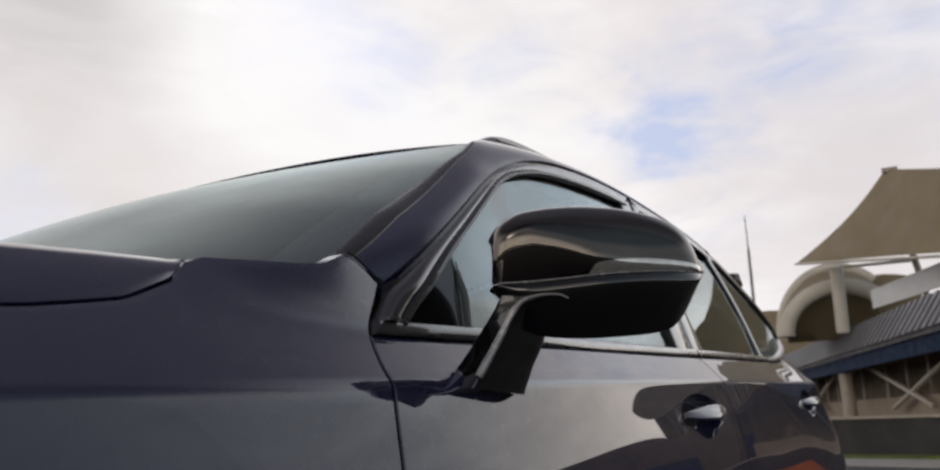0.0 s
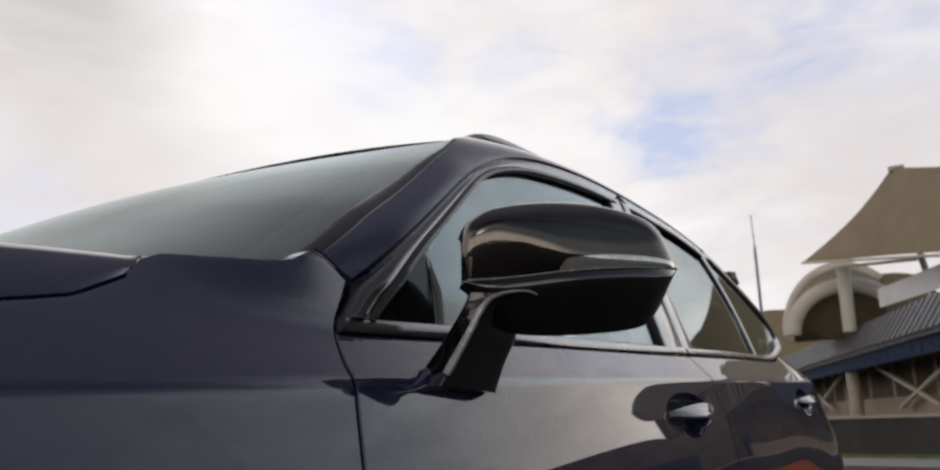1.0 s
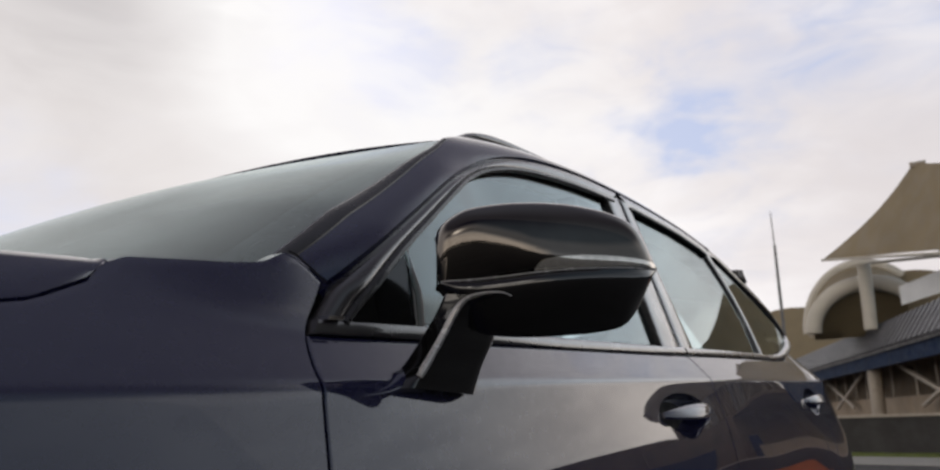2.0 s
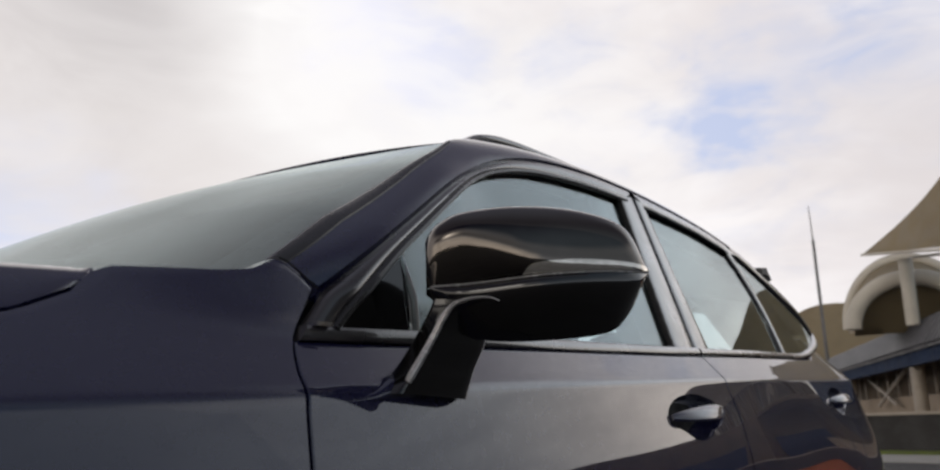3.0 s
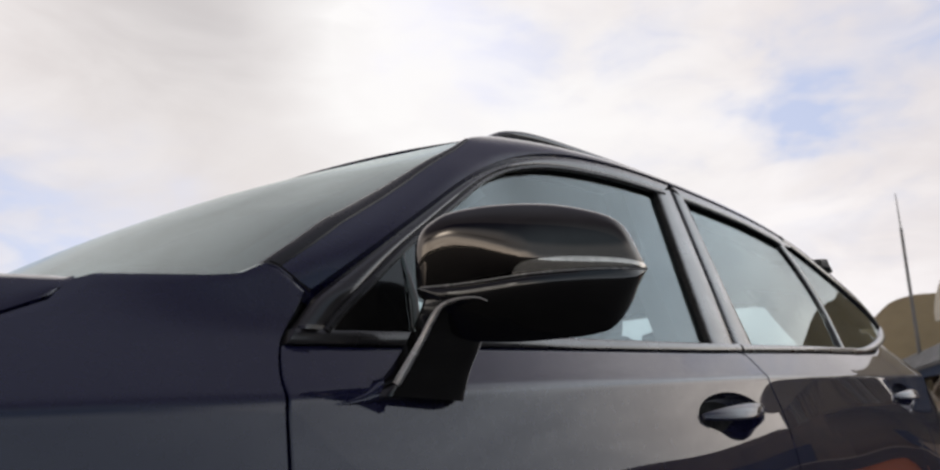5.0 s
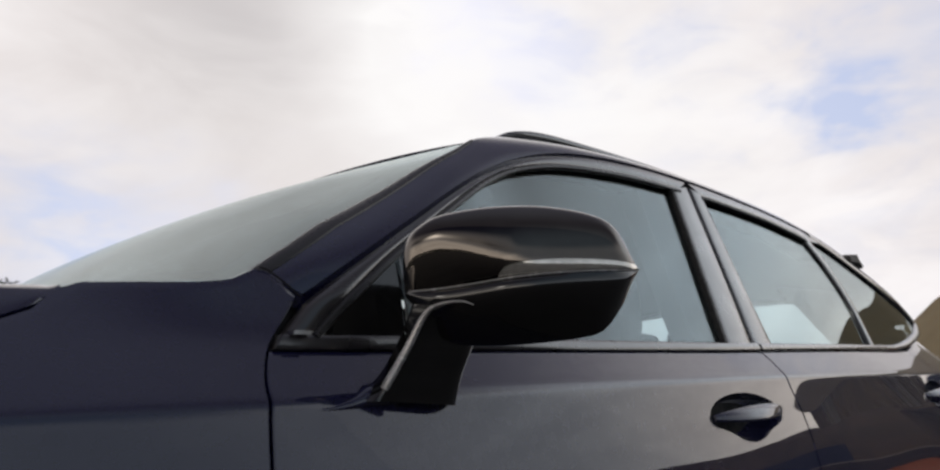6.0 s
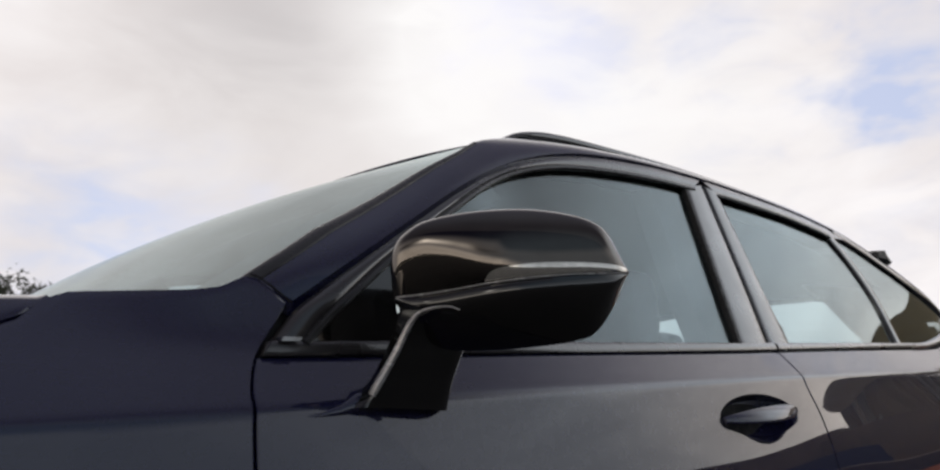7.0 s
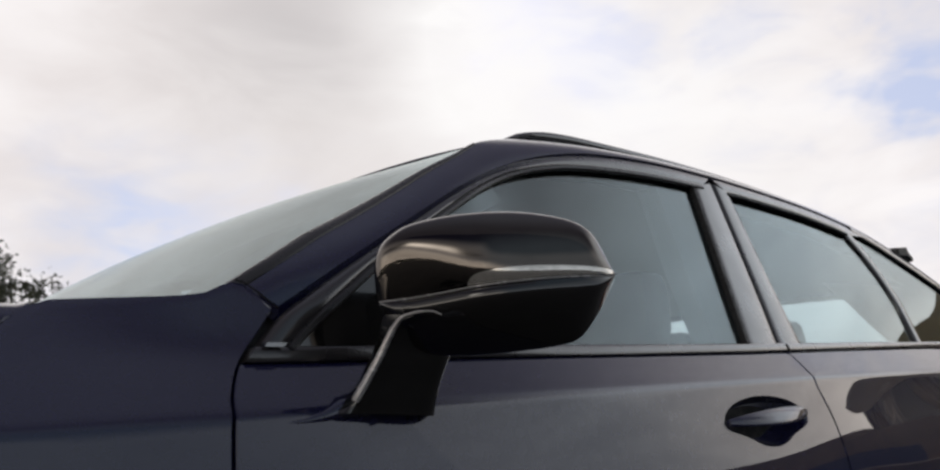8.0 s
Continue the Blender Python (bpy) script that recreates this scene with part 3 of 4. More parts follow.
def side_trim(door, rear, side_of=lambda g: g):
    # front door: frame, belt strip, pane, mirror triangle
    t_front = [(x + 0.004, z - 0.004) for x, z in T_EDGE[:11]] + [(1.03, 1.3505)]
    g_front = GLASS_EDGE[:-1] + [(0.975, 1.323)]
    part("window_frame", side_of(ribbon(t_front, g_front, 80, ACROSS, strip_profile(0.005))), TRIM, door, "gloss black window surround")
    t_in = [(x * 0.12 + gx * 0.88, z * 0.12 + gz * 0.88) for (x, z), (gx, gz) in zip(catmull(t_front, 40), catmull(g_front, 40))]
    part("window_seal", side_of(ribbon(t_in, [(gx + 0.004, gz - 0.006) for gx, gz in catmull(g_front, 40)], 80, (0, 0.3, 0.7, 1.0), lambda s: 0.002 + 0.004 * s * (1 - s) * 4)), SATIN, door)
    belt_lo = [(x, belt_z(x)) for x in np.linspace(-0.0095, 0.985, 24)]
    belt_hi = [(x, belt_z(x) + 0.015) for x in np.linspace(0.0035, 0.985, 24)]
    part("belt_trim", side_of(ribbon(belt_lo, belt_hi, 60, ACROSS, flat_profile(0.005))), TRIM, door, "gloss black strip along the foot of the window")
    part("trim_end", side_of(ribbon([(0.009, 0.9995), (0.028, 0.9995)], [(0.012, 1.0035), (0.032, 1.0035)], 4, (0, 0.3, 0.7, 1), lambda s: 0.008)), BRIGHT, door, "bright metal end of the belt strip")
    lower = [(0.165, 1.001), (0.30, 1.004), (0.6, 1.012), (0.868, 1.020)]
    rows = []
    L, U = catmull(lower, 50), catmull([(0.162, 1.098)] + g_front[3:], 50)
    for s in np.linspace(0, 1, 14):
        rows.append([(p[0] * (1 - s) + q[0] * s, 0, p[1] * (1 - s) + q[1] * s) for p, q in zip(L, U)])
    rows = [[(x, green(x, z) + 0.0065, z) for x, _, z in r] for r in rows]
    pane = part("window_pane", side_of(sheet_with_back(rows, (0, 0.004, 0))), SIDEGLASS, door, "lightly tinted front door window")
    pane.visible_shadow = False
    def sail(x, z):
        """The corner panel's own plane, turned a little to the front."""
        return green(0.156, 1.094) + 0.003 + 0.10 * (z - 1.094) - 0.34 * (x - 0.156)
    tri_lo, tri_hi = [(0.042, 1.000), (0.166, 1.002)], [(0.156, 1.092), (0.160, 1.094)]
    tri = []
    for s in np.linspace(0, 1, 10):
        tri.append([(x, sail(x, z), z) for x, z in [tuple(np.array(a) * (1 - s) + np.array(b) * s) for a, b in zip(catmull(tri_lo, 8), catmull(tri_hi, 8))]])
    part("corner_pane", side_of(sheet_with_back(tri, (0, 0.002, 0))), CORNER, door, "gloss black triangle ahead of the door window")
    post = [[(x, sail(0.166, z) * (1 - f) + (green(0.168, z) + 0.004) * f, z) for z in np.linspace(1.002, 1.096, 8)] for x, f in ((0.166, 0.0), (0.1668, 0.5), (0.1676, 1.0))]
    part("corner_edge", side_of(sheet_with_back(post, (0.002, 0.001, 0))), PALE, door, "thin pale edge of the corner panel")
    # B-pillar covers
    part("pillar_cover", side_of(ribbon([(0.868, 1.021), (0.900, 1.14), (0.951, 1.321)], [(0.966, 1.024), (0.990, 1.14), (1.026, 1.338)], 30, ACROSS, flat_profile(0.0035))), TRIM, door, "gloss black pillar cover")
    part("pillar_seal", side_of(ribbon([(0.862, 1.021), (0.894, 1.14), (0.945, 1.321)], [(0.870, 1.021), (0.901, 1.14), (0.952, 1.323)], 30, (0, 0.3, 0.7, 1), lambda s: 0.003)), RUBBER, door)
    # rear door
    part("pillar_cover", side_of(ribbon([(0.972, 1.024), (0.996, 1.14), (1.032, 1.338)], [(1.056, 1.028), (1.062, 1.14), (1.080, 1.325)], 30, ACROSS, flat_profile(0.0035))), TRIM, rear, "gloss black pillar cover")
    t_rear = [(1.036, 1.3505), (1.10, 1.352), (1.40, 1.348), (1.62, 1.337), (1.78, 1.319)]
    g_rear = [(1.072, 1.3235), (1.12, 1.325), (1.36, 1.323), (1.55, 1.314), (1.62, 1.308)]
    part("window_frame", side_of(ribbon(t_rear, g_rear, 50, ACROSS, strip_profile(0.005))), TRIM, rear, "gloss black window surround")
    part("window_seal", side_of(ribbon([(x, z + 0.003) for x, z in g_rear], [(x, z - 0.003) for x, z in g_rear], 50, (0, 0.3, 0.7, 1), lambda s: 0.004)), RUBBER, rear)
    b_lo = [(x, belt_z(x)) for x in np.linspace(0.995, 1.80, 20)]
    part("belt_trim", side_of(ribbon(b_lo, [(x, z + 0.014) for x, z in b_lo], 50, ACROSS, flat_profile(0.005))), TRIM, rear, "gloss black strip along the foot of the window")
    rows = []
    L, U = catmull([(1.056, 1.027), (1.40, 1.036), (1.70, 1.044)], 40), catmull(g_rear, 40)
    for s in np.linspace(0, 1, 14):
        bend = 0.035 * math.sin(math.pi * s)
        rows.append([(p[0] * (1 - s) + q[0] * s + bend * k / 39, green(p[0] * (1 - s) + q[0] * s, p[1] * (1 - s) + q[1] * s) + 0.0065, p[1] * (1 - s) + q[1] * s) for k, (p, q) in enumerate(zip(L, U))])
    part("window_pane", side_of(sheet_with_back(rows, (0, 0.004, 0))), DARKGLASS, rear, "tinted rear door window").visible_shadow = False
    part("window_divider", side_of(ribbon([(1.675, 1.040), (1.695, 1.15), (1.665, 1.24), (1.60, 1.318)], [(1.715, 1.040), (1.735, 1.15), (1.71, 1.24), (1.65, 1.326)], 30, ACROSS, strip_profile(0.005))), TRIM, rear)


# added dark backing strip that stops sky showing through the fender seam
BACKING_Z = np.linspace(0.975, 1.042, 12)
both("seam_backing", ribbon([(SEAM_F(z) - 0.014, z) for z in BACKING_Z], [(SEAM_F(z) + 0.016, z) for z in BACKING_Z], 14, (0, 0.5, 1), lambda s: -0.034, 0.004), RUBBER)
side_trim(front_door, rear_door)
side_trim(far_front_door, far_rear_door, mirrored)


def quarter_window():
    top = [(1.665, 1.322), (1.80, 1.300), (2.00, 1.252), (2.20, 1.198), (2.385, 1.146)]
    low = [(1.725, 1.050), (1.85, 1.056), (2.05, 1.075), (2.22, 1.103), (2.385, 1.140)]
    rows = []
    for s in np.linspace(0, 1, 12):
        rows.append([(p[0] * (1 - s) + q[0] * s, green(p[0] * (1 - s) + q[0] * s, p[1] * (1 - s) + q[1] * s) + 0.006, p[1] * (1 - s) + q[1] * s) for p, q in zip(catmull(low, 30), catmull(top, 30))])
    g = sheet_with_back(rows, (0, 0.004, 0))
    for k in (lambda v: v, mirrored):
        q = part("quarter_window", k(g), DARKGLASS, car, "dark tinted rear quarter window")
        q.visible_shadow = False
        part("window_frame", k(ribbon([(x + 0.012, z + 0.018) for x, z in top], [(x, z - 0.002) for x, z in top], 50, ACROSS, strip_profile(0.006))), GLOSS, q)
        foot = [(1.80, belt_z(1.8)), (1.92, 1.045), (2.08, 1.062), (2.25, 1.092), (2.36, 1.118), (2.42, 1.145)]
        foot_hi = [(1.80, belt_z(1.8) + 0.014), (1.92, 1.060), (2.06, 1.077), (2.22, 1.105), (2.33, 1.130), (2.395, 1.150)]
        part("window_strip", k(ribbon(foot, foot_hi, 40, ACROSS, strip_profile(0.008))), BRIGHT, q, "dull chrome strip sweeping up below the quarter window")


quarter_window()


def rail_geo():
    pts = [(0.545, 0.262, 1.350), (0.60, 0.268, 1.372), (0.68, 0.272, 1.386), (0.80, 0.274, 1.395), (1.10, 0.276, 1.405), (1.40, 0.276, 1.403), (1.70, 0.274, 1.389), (1.86, 0.268, 1.366), (1.93, 0.262, 1.345)]
    C = catmull(pts, 60)
    rows = []
    for i, c in enumerate(C):
        f = i / 59
        h = 0.011 * min(1, 0.25 + f * 8, 0.25 + (1 - f) * 8)
        rows.append([(c[0], c[1] + 0.014 * math.cos(a), c[2] + h * math.sin(a)) for a in np.linspace(0, 2 * math.pi, 14, endpoint=False)])
    rail = loft(rows)
    feet = [box((x, 0.274, z), (0.07, 0.02, 0.04), 0.006) for x, z in ((0.66, 1.366), (1.20, 1.388), (1.80, 1.358))]
    return join(rail, *feet)


both("roof_rail", rail_geo(), GLOSS, label="gloss black roof rail")


def spoiler_geo():
    rows = []
    for y in np.linspace(0.178, 2 * YC - 0.178, 25):
        w = abs(y - YC) / (YC - 0.178)
        b = 0.03 * (1 - w * w)
        x0, x1 = 1.925 + 0.05 * w, 2.075 + 0.08 * (1 - w ** 3)
        rows.append([(x0, y, 1.316 + b), (x0 + 0.06, y, 1.323 + b), (x1 - 0.03, y, 1.310 + b), (x1, y, 1.295 + b), (x1 - 0.01, y, 1.287 + b), (x0 + 0.07, y, 1.300 + b), (x0, y, 1.297 + b)])
    return loft(rows)


part("tail_spoiler", spoiler_geo(), PLASTIC, car, "black plastic roof spoiler")


# tail: rear window, hatch and bumper
def tail_geo():
    rows = []
    for x, z, y0 in ((2.27, 1.245, 0.44), (2.36, 1.18, 0.42), (2.50, 1.12, 0.38), (2.70, 1.06, 0.35), (2.88, 1.0, 0.32)):
        rows.append([(x, YC + w * (YC - y0), z + 0.015 * (1 - w * w)) for w in np.linspace(-1, 1, 15)])
    return sheet_with_back(rows, (0, 0, -0.004))


part("rear_window", tail_geo(), DARKGLASS, car).visible_shadow = False
part("tailgate", ring_mesh([[(x + 0.10 * (1 - w * w), YC + w * (YC - y0), z) for w in np.linspace(-1, 1, 17)] for x, z, y0 in ((2.86, 1.03, 0.28), (2.98, 1.0, 0.28), (3.03, 0.92, 0.25), (3.04, 0.70, 0.22), (3.07, 0.60, 0.22), (3.06, 0.40, 0.24), (2.98, 0.28, 0.28))]), PAINT, car)
part("front_bumper", ring_mesh([[(x - 0.13 * (1 - w * w), YC + w * (YC - y0), z) for w in np.linspace(-1, 1, 17)] for x, z, y0 in ((-1.36, 0.87, 0.27), (-1.42, 0.80, 0.27), (-1.45, 0.60, 0.24), (-1.44, 0.40, 0.25), (-1.36, 0.24, 0.28))]), PAINT, car)
both("sill", flank_panel(lambda z: FRONT_AXLE + 0.40, lambda z: REAR_AXLE - 0.40, lambda x: 0.18, lambda x: SILL - 0.004, 40, 6, 3), PLASTIC)
both("rear_pillar", ring_mesh([[(x, y, z) for x, z in ((2.08, 1.29), (2.2, 1.25), (2.3, 1.225), (2.45, 1.165), (2.6, 1.11), (2.9, 1.0))] for y in (0.235, 0.30, 0.38, 0.46)]), PAINT)
part("floor_pan", box((0.8, YC, 0.24), (4.1, 1.40, 0.06), 0.01), GAP, car)


# ---------------------------------------------------------------- door handles
def handle(hx, door, flip=lambda g: g):
    zc = crease_z(hx) - CUP_DROP
    rows = []
    for r, deep in ((1.03, 0.003), (1.0, 0.0001), (0.975, 0.0015), (0.95, 0.008), (0.84, 0.020), (0.6, 0.032), (0.3, 0.036), (0.02, 0.037)):
        loop = []
        for q in np.linspace(0, 2 * math.pi, 72, endpoint=False):
            x, z = hx + CUP_A * r * cup_rho(q) * math.cos(q), zc + CUP_B * r * cup_rho(q) * math.sin(q)
            loop.append((x, side(x, z) + deep, z))
        rows.append(loop)
    part("handle_cup", flip(ring_mesh(rows, closed=True)), PAINT, door, "deep cup behind the handle", sharp=70)
    base = side(hx, zc)
    rows = []
    for k in np.linspace(0, 1, 36):
        x = hx - 0.114 + 0.232 * k
        bow = math.sin(math.pi * (0.03 + 0.94 * k))
        out = 0.024 * bow ** 0.7
        hh = 0.0030 + 0.0085 * bow ** 0.7
        c = Vector((x, base + 0.004 - out, zc + 0.0065 + 0.011 * (k - 0.5)))
        loop = []
        for a in np.linspace(0, 2 * math.pi, 24, endpoint=False):
            ca, sa = math.cos(a), math.sin(a)
            loop.append((c.x, c.y + (0.002 + 0.0050 * bow ** 0.7) * math.copysign(abs(ca) ** 0.9, ca) + 0.0075 * sa * bow, c.z + hh * math.copysign(abs(sa) ** 0.85, sa)))
        rows.append(loop)
    part("door_handle", flip(loft(rows)), PAINT, door, "body-coloured pull handle over a deep cup", sharp=60)


handle(HANDLES[0], front_door)
handle(HANDLES[1], rear_door)
handle(HANDLES[0], far_front_door, mirrored)
handle(HANDLES[1], far_rear_door, mirrored)

# ---------------------------------------------------------------- door mirror
M0, MD, MN = np.array((0.09, 0.0, 0.0)), np.array((0.61742, -0.78664, 0.0)), np.array((0.78664, 0.61742, 0.0))
M_TOP = catmull([(0.000, 1.078), (0.004, 1.087), (0.014, 1.0965), (0.034, 1.1060), (0.078, 1.1115), (0.130, 1.1095), (0.176, 1.0985), (0.198, 1.083), (0.2105, 1.059), (0.2155, 1.0455)], 120)
M_BOT = catmull([(0.000, 1.0300), (0.016, 1.012), (0.030, 0.994), (0.048, 0.985), (0.088, 0.982), (0.134, 0.9835), (0.164, 0.9865), (0.181, 0.9925), (0.198, 1.0130), (0.2155, 1.0435)], 120)
M_SPLIT = catmull([(0.000, 1.0335), (0.025, 1.0335), (0.055, 1.0347), (0.090, 1.0368), (0.130, 1.0390), (0.170, 1.0408), (0.20, 1.0420), (0.2155, 1.0442)], 120)
M_STRIP = catmull([(0.086, 1.0378), (0.090, 1.0440), (0.100, 1.0485), (0.130, 1.0510), (0.160, 1.0508), (0.195, 1.0495), (0.2140, 1.0480)], 60)


M_BULGE = catmull([(0.0, 0.34), (0.004, 0.47), (0.012, 0.59), (0.03, 0.70), (0.064, 0.85), (0.09, 0.96), (0.115, 1.0), (0.15, 0.92), (0.18, 0.70), (0.20, 0.42), (0.2155, 0.0)], 120)


def along_m(curve, s):
    return float(np.interp(s, curve[:, 0], curve[:, 1]))


def mirror_depth(s, z):
    """How far the shell bulges forward of the rim's plane."""
    zt, zs, zb = along_m(M_TOP, s), along_m(M_SPLIT, s), along_m(M_BOT, s)
    if z >= zs:
        v, peak = min(1.0, (z - zs) / max(1e-4, zt - zs)), float(np.interp(s, (0, 0.035, 0.06, 0.09, 0.12, 0.15, 0.2155), (0.64, 0.58, 0.44, 0.24, 0.13, 0.08, 0.08)))
        v = (1 - ((v - peak) / (1 - peak)) ** 2.3) ** 0.62 if v > peak else 1 - 0.30 * ((peak - v) / peak) ** 2 * min(1, peak * 2.2)
        drop = 0.0
    else:
        # a narrow shelf steps out below the cap, then the shell turns under
        v = float(np.interp(s, (0, 0.035, 0.06, 0.09, 0.12), (0.70, 0.72, 0.84, 0.96, 1.0)))
        u, tall = zs - z, max(1e-4, zs - zb)
        ledge = min(0.0075, 0.3 * tall)
        step = 0.0065 * float(np.interp(s, (0, 0.03, 0.13, 0.2155), (0.0, 1.0, 0.8, 0.1)))
        drop = -step * min(1.0, u / ledge) ** 0.8
        if u > ledge:
            r = (u - ledge) / (tall - ledge)
            v *= 1 - r ** 1.7
            drop *= 1 - r ** 1.7
    b = along_m(M_BULGE, s)
    return 0.044 * (b + (v - 1) * max(b, 0.5)) - drop


def mirror_pt(s, z, lift=0.0):
    p = M0 + MD * s - MN * (mirror_depth(s, z) + lift)
    return (p[0], p[1], z)


S_STEPS = 0.2155 * (1 - np.cos(np.linspace(0, math.pi, 64))) / 2


def mirror_patch(lo, hi, m, lift=0.0, steps=S_STEPS):
    """The shell between two curves; rows crowd towards the outline."""
    rows = []
    for b in np.linspace(0, 1, m):
        k = 1 - (1 - b) ** 2.2
        rows.append([mirror_pt(s, lo(s) * (1 - k) + hi(s) * k, lift) for s in steps])
    return rows


def door_mirror(flip=lambda g: g):
    m = new("door_mirror")
    m.parent = car
    m.matrix_parent_inverse = rest_pose(car).inverted()
    m["label"] = "gloss black door mirror on a slanted stem"
    top, bot, mid = (lambda s: along_m(M_TOP, s)), (lambda s: along_m(M_BOT, s)), (lambda s: along_m(M_SPLIT, s))
    part("mirror_cap", flip(ring_mesh(pad(mirror_patch(mid, top, 30), tuple(MN * 0.006)))), CAPMAT, m, "gloss black upper cap", sharp=60)
    part("mirror_base", flip(ring_mesh(pad(mirror_patch(lambda s: mid(s) - 0.0012, bot, 26, 0.0), tuple(MN * 0.006)))), GLOSS, m, "black lower shell", sharp=60)
    steps = np.linspace(0.087, 0.2135, 46)
    part("turn_signal", flip(ring_mesh(pad(mirror_patch(lambda s: mid(s) + 0.001, lambda s: along_m(M_STRIP, s), 6, 0.002, steps), tuple(MN * 0.006)))), LENS, m, "clear grey indicator strip")
    # pale bead drawn as the highlight along the lower shell's upper edge
    lip = [mirror_pt(s, mid(s) - 0.0004, 0.0006) for s in np.linspace(0.004, 0.213, 60)]
    part("edge_gleam", flip(tube(lip, 0.0008, 6)), GLEAM, m, "thin pale line painted for the highlight between cap and base")
    # back of the housing: rim, hood and the glass
    ring = np.concatenate([M_TOP[:-1:2], M_BOT[::-1][:-1:2]])
    centre = np.array((0.108, 1.045))
    rows = []
    for back, k in ((0.0, 0.94), (0.008, 0.93), (0.030, 0.87), (0.050, 0.78), (0.047, 0.75)):
        rows.append([tuple(M0 + MD * (centre[0] + (s - centre[0]) * k) + MN * back + np.array((0, 0, centre[1] + (z - centre[1]) * k))) for s, z in ring])
    # the glass stands turned inside its housing, deepest at the outer end
    inset = [(centre[0] + (s - centre[0]) * 0.73, centre[1] + (z - centre[1]) * 0.73) for s, z in ring]
    face = [tuple(M0 + MD * s + MN * (0.044 - 0.317 * (s - 0.026)) + np.array((0, 0, z))) for s, z in inset]
    rows.append(face)
    part("mirror_rim", flip(ring_mesh(rows, closed=True)), PLASTIC, m)
    part("mirror_glass", flip((face, [tuple(range(len(face)))])), MIRROR, m, "mirror glass")
    # stem from the door's shoulder up to the housing: inner front, outer front, outer rear and inner rear corners
    stations = [((0.042, 0.040, 0.937), (0.056, 0.005, 0.937), (0.153, -0.005, 0.931), (0.163, 0.045, 0.934)),
                ((0.058, 0.040, 0.946), (0.0590, 0.0030, 0.942), (0.1522, -0.008, 0.939), (0.162, 0.043, 0.941)),
                ((0.078, 0.039, 0.955), (0.0635, -0.0015, 0.951), (0.1515, -0.012, 0.947), (0.161, 0.040, 0.950)),
                ((0.0875, 0.033, 0.967), (0.0695, -0.0065, 0.964), (0.1515, -0.017, 0.959), (0.159, 0.034, 0.963)),
                ((0.0905, 0.020, 0.985), (0.0765, -0.0145, 0.982), (0.1525, -0.026, 0.976), (0.158, 0.024, 0.981)),
                ((0.0880, 0.005, 1.002), (0.0815, -0.0235, 1.0005), (0.1580, -0.031, 0.993), (0.157, 0.010, 0.996)),
                ((0.0840, -0.005, 1.0125), (0.0850, -0.0340, 1.0105), (0.1570, -0.047, 1.004), (0.157, 0.000, 1.008)),
                ((0.0835, -0.011, 1.0225), (0.0880, -0.0560, 1.0165), (0.1400, -0.068, 1.017), (0.145, -0.008, 1.021))]
    secs = []
    for row in stations:
        P, loop = [Vector(c) for c in row], []
        for i, r in enumerate((0.20, 0.20, 0.22, 0.25)):
            p, q, n = P[i - 1], P[i], P[(i + 1) % 4]
            e0, e1 = q.lerp(p, min(0.45, 0.006 / (q - p).length) if i < 2 else r), q.lerp(n, min(0.45, 0.006 / (q - n).length) if i < 2 else r)
            for w in np.linspace(0, 1, 6):
                loop.append(tuple(e0 * (1 - w) ** 2 + q * 2 * w * (1 - w) + e1 * w * w))
        secs.append(loop)
    smooth = [catmull([sec[j] for sec in secs], 30) for j in range(len(secs[0]))]
    part("stem", flip(loft([[tuple(smooth[j][i]) for j in range(len(smooth))] for i in range(30)])), GLOSS, m, "black slanted stem", sharp=60)
    # painted foot that swells from the door's shoulder into the stem
    foot = []
    for x in np.linspace(0.004, 0.090, 24):
        k = float(np.interp(x, (0.004, 0.02, 0.04, 0.06, 0.09), (0.0, 0.10, 0.38, 0.80, 1.0)))
        row = []
        for a in np.linspace(0, math.pi, 14):
            z = 0.929 + 0.004 * k + (0.004 + 0.010 * k) * (1 - math.cos(a)) / 2 + 0.012 * k * k * (1 - math.cos(a)) / 2
            y = side(x, z, False)
            row.append((x, y + 0.003 - (0.003 + (y - 0.012) * k * 0.9) * math.sin(a) ** 0.7, z))
        foot.append(row)
    part("mirror_foot", flip(ring_mesh(pad(foot, (0, 0.004, 0)))), PAINT, m, "navy painted foot under the stem")
    # grey bead in place of the highlight on the stem's black bevel
    edge = catmull([(0.0605, 0.0010, 0.947), (0.0640, -0.0025, 0.955), (0.0695, -0.0075, 0.967), (0.0765, -0.0150, 0.984), (0.0815, -0.0230, 1.001), (0.0835, -0.0300, 1.0105), (0.0845, -0.0390, 1.0165), (0.0865, -0.0540, 1.0190), (0.0915, -0.0690, 1.0185), (0.0970, -0.0760, 1.0150)], 40)
    part("stem_gleam", flip(tube(edge, list(np.interp(np.linspace(0, 1, 40), (0, 0.04, 0.55, 0.7, 1), (0.0034, 0.0040, 0.0030, 0.0016, 0.0006))), 8)), GLEAM, m, "grey bead painted for the sky's gleam on the stem's edge")
    return m


door_mirror()
door_mirror(mirrored)


